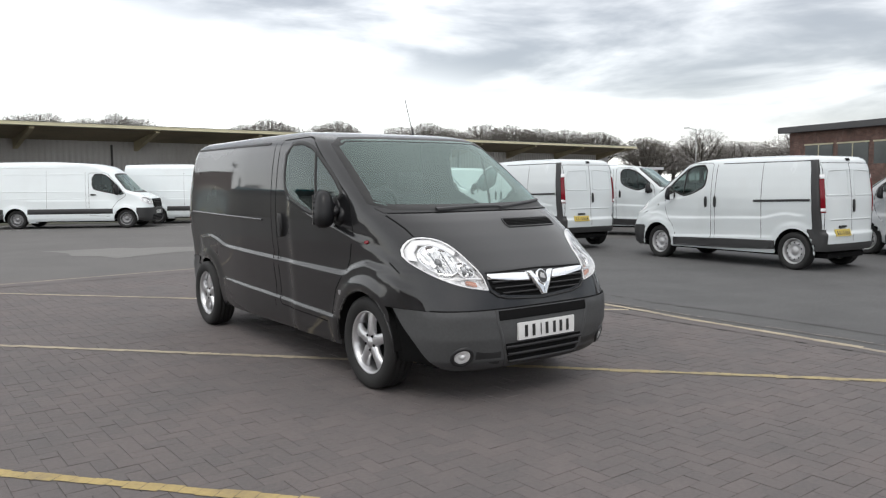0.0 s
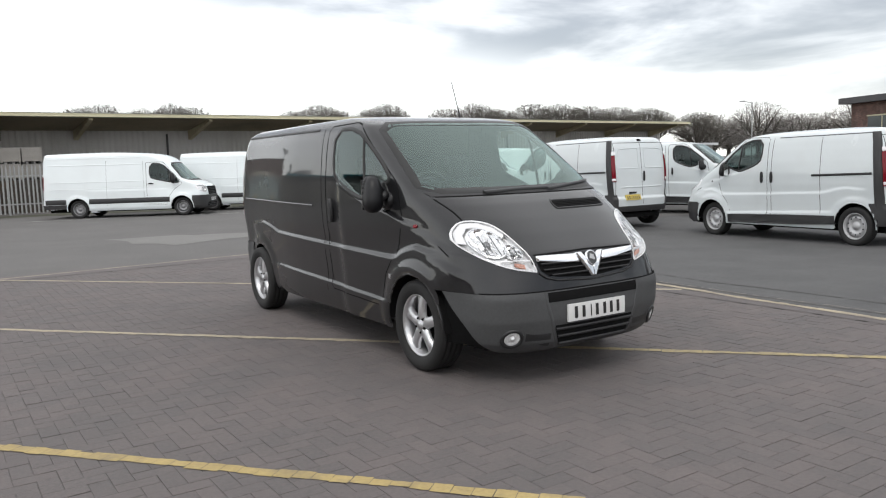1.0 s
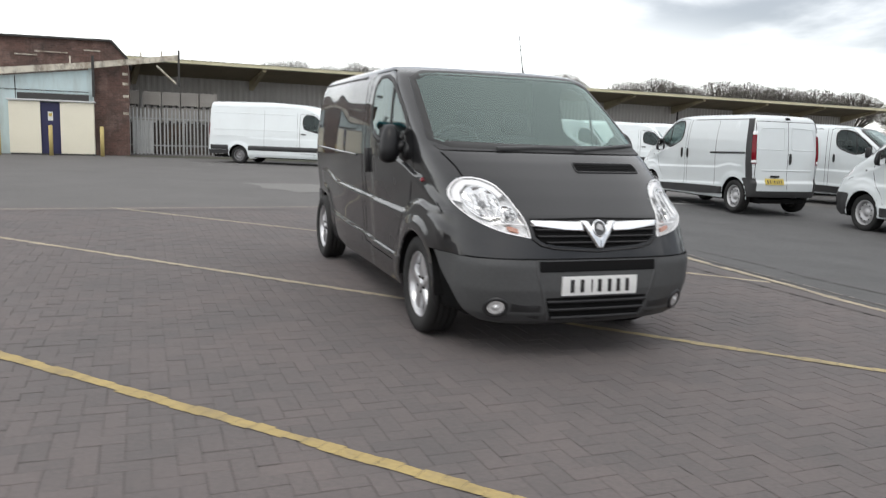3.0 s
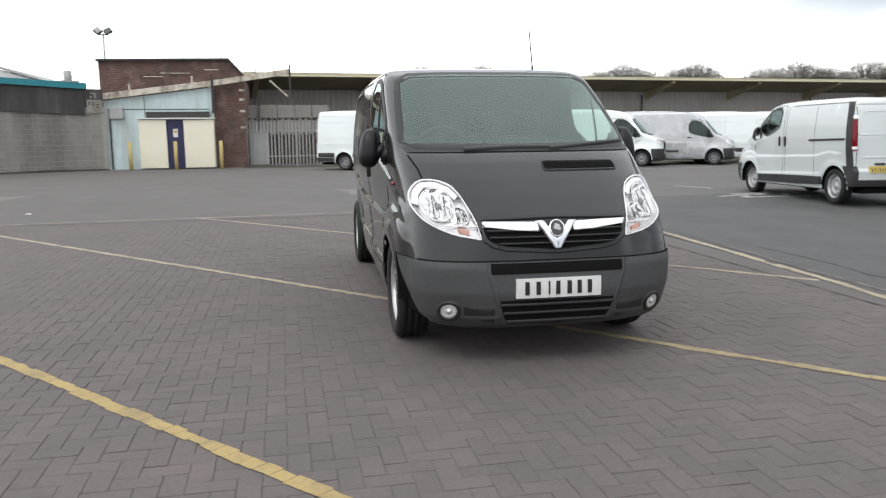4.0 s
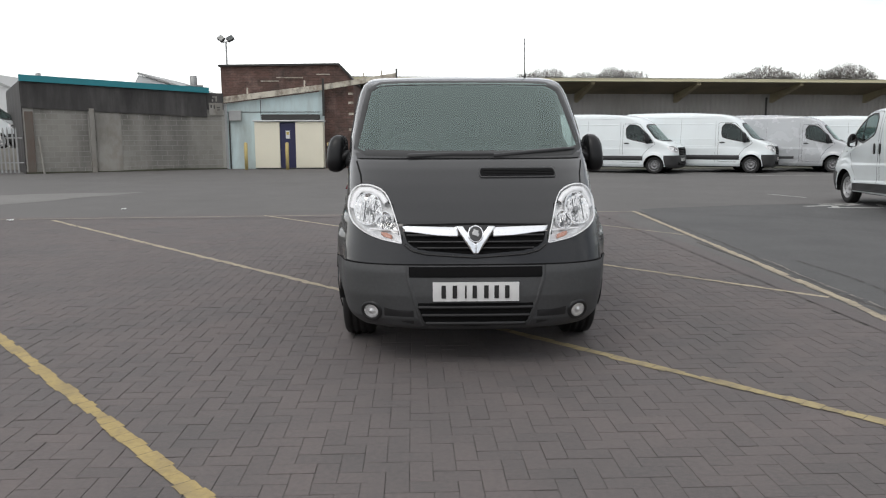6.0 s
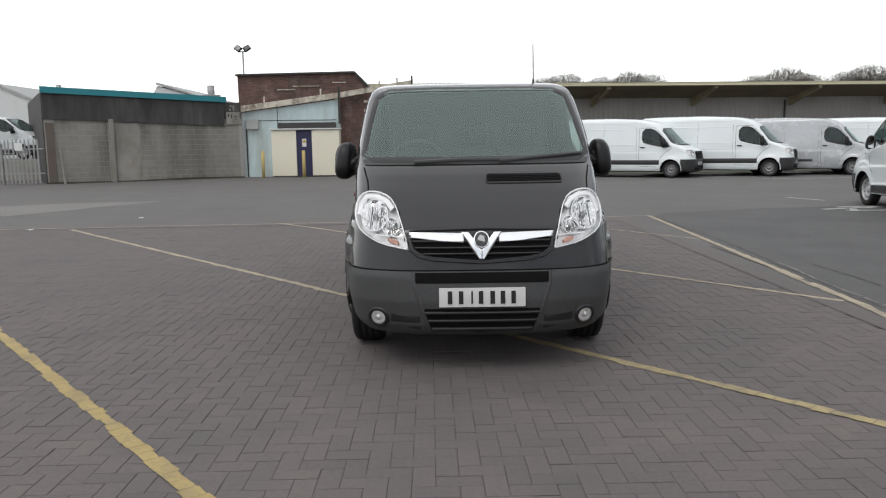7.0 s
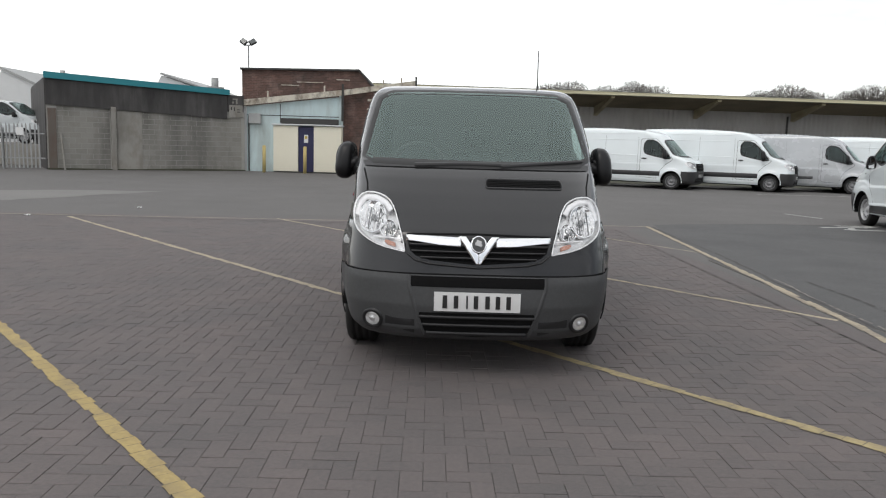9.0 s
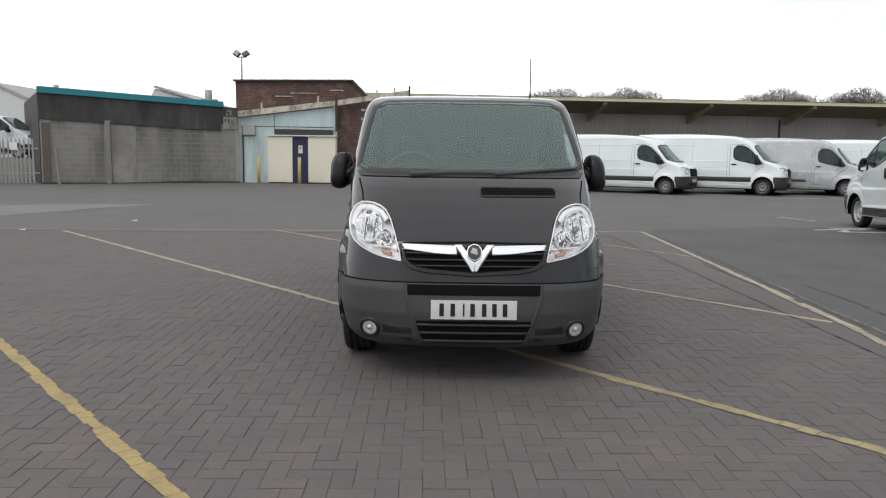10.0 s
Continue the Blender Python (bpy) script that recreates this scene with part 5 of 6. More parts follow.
stripe((2.95, -5.5), (3.79, 8.95), 0.085, FAINT_LINE, "faded yellow line along the edge of the bays", 6, 0.0055)
for a, b, k in (((3.41, 2.08), (3.77, 8.90), 7), ((3.32, 0.63), (3.40, 1.86), 31), ((3.20, -1.6), (3.27, 0.42), 32)):
    stripe(a, b, 0.080, PALE_LINE, "yellow line along the edge of the bays", k, 0.0065)
stripe((-0.9, 25.2), (1.6, 24.4), 0.10, WHITE_LINE, "worn white line by the fence", 8)
stripe((3.0, 24.1), (5.6, 22.5), 0.10, WHITE_LINE, "worn white line by the parked vans", 9)
stripe((8.22, 12.95), (8.56, 11.80), 0.09, WHITE_LINE, "short worn white line", 10, 0.0075)
stripe((11.2, 21.6), (14.6, 21.8), 0.10, WHITE_LINE, "worn white line by the parked vans", 12)
for k, (x, y, a, n) in enumerate(((7.45, 9.62, 18, 1.0), (7.75, 9.35, -8, 0.9), (8.35, 9.75, 35, 0.7), (8.35, 9.28, -10, 1.1), (7.95, 10.05, 5, 0.8), (8.95, 9.45, 70, 0.5), (7.85, 9.2, 65, 0.5))):
    stripe((x, y), (x + n * math.cos(radians(a)), y + n * math.sin(radians(a))), 0.15, WHITE_LINE, "patchy white paint stroke by the parked van", 20 + k, 0.0075 + 0.0004 * k)


def seam(points, width, material, label, seed, z=0.0062):
    """A ragged crack or open joint that wanders along the given points and swells and thins."""
    rnd = random.Random(seed)
    bm = bmesh.new()
    last = None
    drift = 0.0
    pts = dense([(x, y) for x, y in points], 0.07)
    for (x0, y0), (x1, y1) in zip(pts, pts[1:]):
        d = Vector((x1 - x0, y1 - y0, 0)).normalized()
        n = Vector((-d.y, d.x, 0))
        drift = 0.8 * drift + rnd.uniform(-0.012, 0.012)
        w = width * rnd.uniform(0.25, 1.0)
        pair = [bm.verts.new(Vector((x0, y0, z + lie(x0, y0))) + n * (drift + q * w / 2)) for q in (-1, 1)]
        if last and rnd.random() > 0.10:
            bm.faces.new((last[0], pair[0], pair[1], last[1]))
        last = pair
    return tagged(part("road_crack", bm, material, None), label, "crack", kind="structure")


CRACK = surface("dirt_filled_crack", (0.062, 0.060, 0.057), 0.95, vary=0.4, scale=4.0)
CHIPPED = surface("chipped_pale_edge", (0.21, 0.195, 0.175), 0.9, vary=0.3, scale=5.0, stain=0.8, stain_scale=5.0)
seam([(3.40, -2.4), (3.43, 0.4), (3.46, 1.31), (3.58, 2.71), (3.73, 4.93), (3.86, 8.9)], 0.055, CRACK, "dark ragged joint between paving and asphalt", 41)
seam([(3.46, -2.0), (3.49, 0.6), (3.53, 1.7), (3.66, 3.2)], 0.035, CHIPPED, "chipped pale edge of the asphalt", 42)
seam([(3.98, 3.0), (3.95, 1.79), (3.90, 1.12), (3.96, -0.4), (3.86, -1.8)], 0.05, CRACK, "meandering crack in the dark asphalt", 43)
seam([(3.95, 9.2), (6.2, 9.95), (8.7, 10.25), (13.8, 7.6)], 0.07, CRACK, "dark joint between two layers of asphalt", 45)
# narrow channel drain along the edge of the paving
tagged(part("drain_channel", boxed(3.40, 3.43, -6.0, 4.6, -0.02, 0.006, 0.002), JOINT, None), "narrow dark drain channel beside the bays", "drain", kind="structure")

# ---- walls, sheds and the canopy building ----
CLADDING = surface("ribbed_wall_cladding", (0.345, 0.335, 0.32), 0.7, vary=0.12, scale=0.4, fine=20, stain=0.45, stain_scale=0.25, stain_col=(0.17, 0.155, 0.13), streak=0.3)
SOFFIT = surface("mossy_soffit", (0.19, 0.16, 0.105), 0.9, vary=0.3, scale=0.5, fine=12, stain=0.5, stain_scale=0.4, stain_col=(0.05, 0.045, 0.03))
FASCIA = surface("cream_fascia", (0.50, 0.47, 0.33), 0.7, vary=0.1, scale=0.8, stain=0.35, stain_scale=0.8, stain_col=(0.2, 0.17, 0.11))
BEAM = surface("yellowed_beam", (0.30, 0.26, 0.17), 0.8, vary=0.2, stain=0.4, stain_scale=1.0, stain_col=(0.07, 0.06, 0.04))
ROOFING = surface("dark_roofing", (0.07, 0.07, 0.072), 0.85, vary=0.2)
BROWN_BRICK = surface("brown_brick", (0.095, 0.059, 0.049), 0.9, vary=0.3, scale=0.8, fine=30, tint=(0.165, 0.100, 0.083), stain=0.85, stain_scale=1.1, stain_col=(0.055, 0.045, 0.041), bump=0.3, patches=(0.55, 2.4, 0.7, (0.24, 0.165, 0.14)))


def coursed(m, size=0.075, depth=0.3):
    """Adds brick courses with pale joints to a wall surface."""
    n, l = m.node_tree.nodes, m.node_tree.links
    b = n["Principled BSDF"]
    old = b.inputs["Base Color"].links[0].from_socket
    tc, sep, comb, tex, mix = n.new("ShaderNodeTexCoord"), n.new("ShaderNodeSeparateXYZ"), n.new("ShaderNodeCombineXYZ"), n.new("ShaderNodeTexBrick"), n.new("ShaderNodeMix")
    add = n.new("ShaderNodeMath")
    l.new(tc.outputs["Object"], sep.inputs[0])
    l.new(sep.outputs["X"], add.inputs[0])
    l.new(sep.outputs["Y"], add.inputs[1])
    l.new(add.outputs[0], comb.inputs["X"])
    l.new(sep.outputs["Z"], comb.inputs["Y"])
    l.new(comb.outputs[0], tex.inputs["Vector"])
    tex.inputs["Scale"].default_value, tex.inputs["Brick Width"].default_value, tex.inputs["Row Height"].default_value, tex.inputs["Mortar Size"].default_value = 1.0, 3 * size, size, 0.007
    tex.inputs["Color1"].default_value, tex.inputs["Color2"].default_value, tex.inputs["Mortar"].default_value = (1.18, 1.08, 1.05, 1), (0.75, 0.73, 0.73, 1), (1.25, 1.35, 1.38, 1)
    mix.data_type, mix.blend_type = "RGBA", "MULTIPLY"
    mix.inputs["Factor"].default_value = 1.0
    l.new(old, mix.inputs["A"])
    l.new(tex.outputs["Color"], mix.inputs["B"])
    l.new(mix.outputs["Result"], b.inputs["Base Color"])
    return m


coursed(BROWN_BRICK)
SOOT_BRICK = surface("rust_stained_pier", (0.135, 0.115, 0.098), 0.92, vary=0.2, scale=1.2, fine=30, stain=0.7, stain_scale=1.6, stain_col=(0.115, 0.058, 0.042), streak=0.6)
MORTAR = surface("old_mortar", (0.36, 0.35, 0.325), 0.95, vary=0.2)
CONCRETE_BLOCK = surface("grey_concrete_block", (0.245, 0.236, 0.215), 0.92, placed=True, vary=0.14, scale=0.7, fine=40, rand=0.16, tint=(0.345, 0.332, 0.30), stain=1.0, stain_scale=0.62, stain_col=(0.072, 0.068, 0.064), bump=0.3, streak=0.18, patches=(0.95, 0.75, 0.4, (0.095, 0.088, 0.078)))
SMOOTH_RENDER = surface("grey_render", (0.30, 0.288, 0.262), 0.92, vary=0.12, scale=0.5, stain=0.7, stain_scale=0.8, stain_col=(0.10, 0.092, 0.08), streak=0.4, patches=(0.6, 2.2, 0.6, (0.15, 0.125, 0.10)))
TEAL = surface("teal_painted_metal", (0.018, 0.205, 0.245), 0.45, vary=0.1, scale=0.8)
BLACK_CLAD = surface("soot_black_cladding", (0.050, 0.047, 0.046), 0.8, placed=True, vary=0.35, scale=0.5, stain=0.85, stain_scale=2.0, stain_col=(0.115, 0.110, 0.106), streak=0.12, patches=(0.8, 1.1, 0.35, (0.020, 0.019, 0.019)))
PALE_BLUE = surface("flaking_pale_blue_paint", (0.54, 0.655, 0.665), 0.75, vary=0.10, scale=0.9, stain=0.6, stain_scale=1.0, stain_col=(0.26, 0.27, 0.25), streak=0.3, patches=(0.25, 3.0, 0.25, (0.24, 0.23, 0.20)))
CREAM = surface("cream_board", (0.80, 0.76, 0.62), 0.6, vary=0.04, scale=0.8, stain=0.12, stain_scale=0.7, stain_col=(0.45, 0.4, 0.3))
NAVY = surface("navy_door_paint", (0.022, 0.022, 0.075), 0.5, vary=0.15)
RUST = surface("rusty_flaking_beam", (0.60, 0.56, 0.47), 0.85, vary=0.15, scale=1.5, stain=0.95, stain_scale=1.4, stain_col=(0.13, 0.07, 0.04), patches=(0.9, 4.0, 0.6, (0.10, 0.08, 0.065)))
GALV = surface("galvanised_steel", (0.35, 0.355, 0.35), 0.55, metal=0.35, vary=0.18, scale=1.2, rand=0.1)
DARK_STEEL = surface("dark_steel", (0.05, 0.048, 0.046), 0.6, metal=0.3, vary=0.2)
BOLLARD = surface("faded_yellow_bollard", (0.50, 0.40, 0.16), 0.7, vary=0.15, scale=3.0, stain=0.4, stain_scale=3.0, stain_col=(0.22, 0.17, 0.09))
CRATE_WOOD = surface("weathered_crate_wood", (0.27, 0.255, 0.235), 0.9, vary=0.2, scale=1.0, fine=30, rand=0.12)
WHITE_METAL = surface("white_sheet_metal", (0.62, 0.63, 0.63), 0.5, vary=0.06)
PALE_ROOF = surface("pale_sheet_roof", (0.52, 0.53, 0.54), 0.6, vary=0.1)
WINDOW_DARK = surface("dark_window_pane", (0.10, 0.11, 0.11), 0.12, vary=0.3, scale=0.7)

# canopy building: long wall with a cantilevered roof that falls back to the wall
MC = pose(0, 36.5, 0.09, 0, 0, 5)
CX0, CX1, OVER = -6.0, 54.0, 3.2
canopy = tagged(new("canopy_building"), "long low warehouse wall under a mossy cantilevered canopy", "warehouse")
canopy.matrix_basis = MC
ribs = bmesh.new()
n_rib = int((CX1 - CX0) / 0.3)
grid = []
for i in range(n_rib * 4 + 1):
    x = CX0 + 0.075 * i
    y = OVER + (0.0, -0.03, -0.03, 0.0)[i % 4]
    grid.append([Vector((x, y, 0)), Vector((x, y, 3.85))])
sheet(ribs, grid)
wall = part("wall", ribs, CLADDING, canopy, "ribbed grey-brown cladding")
part("wall_core", boxed(CX0, CX1, OVER + 0.05, OVER + 0.3, 0, 3.9), CLADDING, canopy)
part("plinth", boxed(CX0, CX1, OVER - 0.08, OVER - 0.035, 0, 0.9), SMOOTH_RENDER, canopy, "low rendered plinth")
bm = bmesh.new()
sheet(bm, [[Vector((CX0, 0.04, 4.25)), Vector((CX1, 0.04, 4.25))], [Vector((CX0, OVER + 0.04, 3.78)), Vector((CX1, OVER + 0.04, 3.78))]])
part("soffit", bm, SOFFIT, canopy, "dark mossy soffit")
bm = bmesh.new()
sheet(bm, [[Vector((CX0 + 0.11 * i, 0.0, 4.47 + 0.018 * (i % 2))), Vector((CX0 + 0.11 * i, OVER + 0.3, 4.0 + 0.018 * (i % 2)))] for i in range(int((CX1 - CX0) / 0.11) + 1)])
part("roof", bm, PALE_ROOF, canopy, "corrugated sheet roof")
part("fascia", boxed(CX0, CX1, -0.03, 0.04, 4.27, 4.45, 0.005), FASCIA, canopy, "cream fascia board")
part("gutter", rodded((CX0, -0.07, 4.30), (CX1, -0.07, 4.30), 0.035), FASCIA, canopy, "cream gutter")
for k in range(-1, 9):
    x = 3.45 + 6.1 * k
    if CX0 < x < CX1:
        bm = bmesh.new()
        prof = [(0.06, 4.26), (0.06, 4.13), (OVER - 0.3, 3.36), (OVER, 3.28), (OVER, 3.80)]
        va, vb2 = [bm.verts.new((x - 0.11, y, z)) for y, z in prof], [bm.verts.new((x + 0.11, y, z)) for y, z in prof]
        bm.faces.new(va)
        bm.faces.new(vb2[::-1])
        for i in range(5):
            bm.faces.new((va[i], va[(i + 1) % 5], vb2[(i + 1) % 5], vb2[i]))
        part("bracket", bm, BEAM, canopy, "tapered yellowed roof beam")
for x in (8.2, 21.4, 34.4):
    part("drainpipe", rodded((x, OVER - 0.10, 0), (x, OVER - 0.10, 3.6), 0.06), DARK_STEEL, canopy, "dark drainpipe")
for x0 in (12.87,):
    part("door", boxed(x0, x0 + 1.46, OVER - 0.09, OVER - 0.082, 0, 2.62), DARK_STEEL, canopy, "dark loading door")

# brown brick shed with a lean-to in pale blue
shed = tagged(new("brick_shed"), "old brown brick shed with pale blue lean-to front", "shed")
SY = 30.2


def prism(outline, y0, y1):
    """A body between two upright planes from an outline of (x, z) pairs."""
    bm = bmesh.new()
    a, b = [bm.verts.new((x, y0, z)) for x, z in outline], [bm.verts.new((x, y1, z)) for x, z in outline]
    bm.faces.new(a)
    bm.faces.new(b[::-1])
    k = len(outline)
    for i in range(k):
        bm.faces.new((a[i], a[(i + 1) % k], b[(i + 1) % k], b[i]))
    return bm


part("brick_wall", prism([(-8.95, 0), (-3.05, 0), (-3.05, 3.88), (-3.72, 4.62), (-8.98, 4.55)], SY + 0.25, SY + 6.0), BROWN_BRICK, shed, "brown brick wall")
part("roof_edge", prism([(-9.05, 4.55), (-3.70, 4.62), (-3.00, 3.85), (-2.95, 3.90), (-3.66, 4.70), (-9.05, 4.63)], SY + 0.1, SY + 6.1), DARK_STEEL, shed, "dark roof edge")
part("lean_to_wall", prism([(-8.90, 0), (-4.38, 0), (-4.38, 3.45), (-8.90, 2.90)], SY + 0.02, SY + 0.24), PALE_BLUE, shed, "pale blue painted boards")
part("board_joint", boxed(-8.85, -4.42, SY + 0.008, SY + 0.018, 2.52, 2.55), DARK_STEEL, shed, "dark joint between boards")
part("board_joint", boxed(-7.22, -7.19, SY + 0.008, SY + 0.018, 2.2, 3.05), DARK_STEEL, shed, "dark joint between boards")
part("corner_board", boxed(-4.55, -4.36, SY - 0.04, SY + 0.01, 2.45, 3.5), PALE_BLUE, shed, "pale blue corner board")
part("rusty_beam", prism([(-8.98, 2.92), (-4.40, 3.50), (-1.05, 4.02), (-1.05, 4.25), (-4.40, 3.74), (-8.98, 3.18)], SY - 0.18, SY + 0.0), RUST, shed, "flaking cream beam with rust patches")
part("beam_bracket", boxed(-4.42, -4.32, SY - 0.22, SY - 0.16, 2.35, 4.0), DARK_STEEL, shed, "dark beam bracket")
part("gate_post", boxed(-1.12, -1.04, SY - 0.24, SY - 0.181, 2.95, 4.42), DARK_STEEL, shed, "tall dark end post")
part("brace", rodded((-1.95, SY - 0.12, 3.75), (-1.20, SY - 0.16, 3.05), 0.045, sides=6), RUST, shed, "slanting brace")
for x in (-7.75, -5.2, -2.55, -1.75):
    part("beam_stub", boxed(x - 0.03, x + 0.03, SY - 0.12, SY - 0.06, 3.05 + 0.118 * (x + 8.98), 3.45 + 0.125 * (x + 8.98)), RUST, shed, "short stub on the beam")
for x, z, w in ((-5.9, 4.05, 1.2), (-4.4, 4.2, 0.6), (-6.8, 3.9, 0.8)):
    part("pipe_run", boxed(x - w / 2, x + w / 2, SY + 0.20, SY + 0.247, z, z + 0.035), RUST, shed, "pale pipe on the brick")
for z in (3.3, 2.9, 2.4, 1.7):
    part("loose_brick_patch", boxed(-3.28, -3.06, SY + 0.20, SY + 0.247, z, z + 0.10), RUST, shed, "pale broken patch in the brick")
part("junction_box", boxed(-8.60, -8.06, SY - 0.14, SY + 0.015, 2.15, 2.60, 0.01), GALV, shed, "grey electrical box")
bm = rodded((-8.62, SY - 0.03, 0.0), (-8.62, SY - 0.03, 2.5), 0.03, sides=8)
part("conduit", bm, DARK_STEEL, shed, "dark conduit down the wall")
part("board_edge", boxed(-8.93, -8.72, SY - 0.01, SY + 0.015, 0.0, 2.9), WHITE_METAL, shed, "white edge board")
# porch with a navy door between cream boards
porch = tagged(new("porch"), "cream boarded porch with a navy door against the shed", "porch")
part("side_board", boxed(-7.38, -6.28, SY - 0.70, SY - 0.02, 0.06, 2.08, 0.01), CREAM, porch, "cream board")
part("side_board", boxed(-5.58, -4.36, SY - 0.70, SY - 0.02, 0.06, 2.08, 0.01), CREAM, porch, "cream board")
part("base", boxed(-7.36, -4.38, SY - 0.68, SY - 0.02, 0.0, 0.058), DARK_STEEL, porch, "dark base strip")
door = part("door", boxed(-6.275, -5.585, SY - 0.62, SY - 0.58, 0.06, 2.05), NAVY, porch, "navy blue door")
part("door_sign", boxed(-6.02, -5.84, SY - 0.632, SY - 0.622, 1.35, 1.70), PLATE_WHITE, door, "small white notice")
part("sign_bar", boxed(-5.99, -5.87, SY - 0.637, SY - 0.633, 1.52, 1.64), PLATE_YELLOW, door, "yellow panel of the notice")
part("porch_roof", boxed(-7.44, -4.30, SY - 0.78, SY + 0.0, 2.10, 2.16, 0.01), WHITE_METAL, porch, "white roof edge")
part("roof_kerb", boxed(-7.10, -4.55, SY - 0.45, SY - 0.03, 2.17, 2.42, 0.02), DARK_STEEL, porch, "dark roof upstand")
for x, h in ((-7.80, 1.15), (-5.98, 1.15), (-4.12, 1.15)):
    b = tagged(new("bollard"), "faded yellow steel bollard in front of the porch", "bollard", "yellow bollards")
    b.matrix_basis = pose(x * 0.985, SY - 1.2, 0)
    part("post", rodded((0, 0, 0), (0, 0, h), 0.075, sides=16), BOLLARD, b, "", True)
    part("cap", turned([(0.0, 0.075), (0.03, 0.06), (0.045, 0.0)], 16, m=pose(0, 0, h - 0.002, 0, -90, 0)), BOLLARD, b, "domed cap", True)
flood = tagged(new("floodlight_mast"), "twin floodlights on a thin pole above the shed", "floodlight")
flood.matrix_basis = pose(-8.74, SY + 0.5, 4.6)
part("pole", rodded((0, 0, -0.05), (0, 0, 1.05), 0.035, sides=8), GALV, flood)
part("crossbar", rodded((-0.20, 0, 1.05), (0.20, 0, 1.08), 0.025, sides=8), GALV, flood)
for s in (1, -1):
    part("lamp_head", boxed(-0.16, 0.16, -0.05, 0.06, -0.13, 0.13, 0.03, pose(s * 0.20, -0.05, 1.20, -35, s * -32, s * 25)), DARK_STEEL, flood, "dark grey floodlight head")
    part("lamp_glass", boxed(-0.13, 0.13, -0.062, -0.054, -0.10, 0.10, 0.0, pose(s * 0.20, -0.05, 1.20, -35, s * -32, s * 25)), WINDOW_DARK, flood, "dark lamp glass")

# grey block wall with black cladding and a teal roof edge
MW = pose(-15.7, 26.0, 0, 0, 0, 29.83)
block_wall = tagged(new("wall_west"), "stained grey concrete block wall under black cladding", "wall", kind="structure")
block_wall.matrix_basis = MW
part("wall_core", prism([(0.0, 0.0), (8.0, 0.0), (8.0, 2.62), (0.0, 2.62)], 0.03, 0.25), MORTAR, block_wall, "mortar and core")
part("pillar", boxed(2.40, 2.60, -0.10, 0.03, 0, 2.60, 0.01), SMOOTH_RENDER, block_wall, "rendered pillar")
part("rendered_panel", boxed(2.63, 3.62, 0.0, 0.0225, 0.0, 2.44), SMOOTH_RENDER, block_wall, "smooth rendered panel")
part("brick_pier", boxed(0.06, 0.36, -0.04, 0.02, 0.0, 2.45, 0.01), SOOT_BRICK, block_wall, "rust-stained brown pier")
part("guard_post", rodded((0.62, -0.12, 0), (0.52, -0.06, 1.45), 0.045, sides=8), SMOOTH_RENDER, block_wall, "leaning pale post")
part("cladding", prism([(0.0, 2.60), (7.20, 2.30), (7.20, 3.40), (0.0, 3.66)], -0.06, 0.02), BLACK_CLAD, block_wall, "soot-black cladding")
part("roof_edge", prism([(-0.05, 3.62), (7.30, 3.34), (7.30, 3.58), (-0.05, 3.87)], -0.16, -0.065), TEAL, block_wall, "teal painted roof edge")
part("roof", prism([(0.0, 3.60), (7.30, 3.32), (7.30, 3.40), (0.0, 3.68)], -0.06, 9.0), ROOFING, block_wall, "dark flat roof")
part("end_wall", boxed(-0.03, 0.02, 0.03, 9.0, 0, 3.6), BLACK_CLAD, block_wall, "dark end wall")
part("end_panel", boxed(7.22, 7.95, -0.03, 0.02, 2.62, 3.35), BLACK_CLAD, block_wall, "sooty end panel")
part("grey_board", boxed(7.30, 7.90, -0.055, -0.032, 2.38, 2.92, 0.006), SMOOTH_RENDER, block_wall, "weathered grey board")
for x, z, w, h in ((7.36, 2.70, 0.06, 0.14), (7.50, 2.66, 0.05, 0.16), (7.64, 2.70, 0.14, 0.04), (7.66, 2.60, 0.12, 0.04)):
    part("faded_mark", boxed(x, x + w, -0.058, -0.0555, z, z + h), DARK_STEEL, block_wall, "faded dark mark")
for x, z, w, h in ((7.46, 3.16, 0.22, 0.05), (7.60, 2.98, 0.07, 0.18), (7.44, 2.98, 0.06, 0.10)):
    part("faded_mark", boxed(x, x + w, -0.036, -0.0305, z, z + h), SMOOTH_RENDER, block_wall, "faded pale mark")
part("moss_line", prism([(0.0, 0.0), (8.0, 0.0), (8.0, 0.05), (5.5, 0.09), (3.2, 0.04), (0.0, 0.07)], -0.07, -0.002), MOSS, block_wall, "dark moss along the foot of the wall")
part("roof_vent", rodded((7.0, 1.2, 3.5), (7.0, 1.2, 4.15), 0.16, sides=14), GALV, block_wall, "grey roof vent", True)
part("vent_hood", boxed(6.65, 7.35, 0.9, 1.5, 3.66, 3.74, 0.02), GALV, block_wall, "vent base")
part("roof_vent", rodded((0.75, 1.0, 3.6), (0.75, 1.0, 4.02), 0.10, sides=12), GALV, block_wall, "grey roof vent", True)
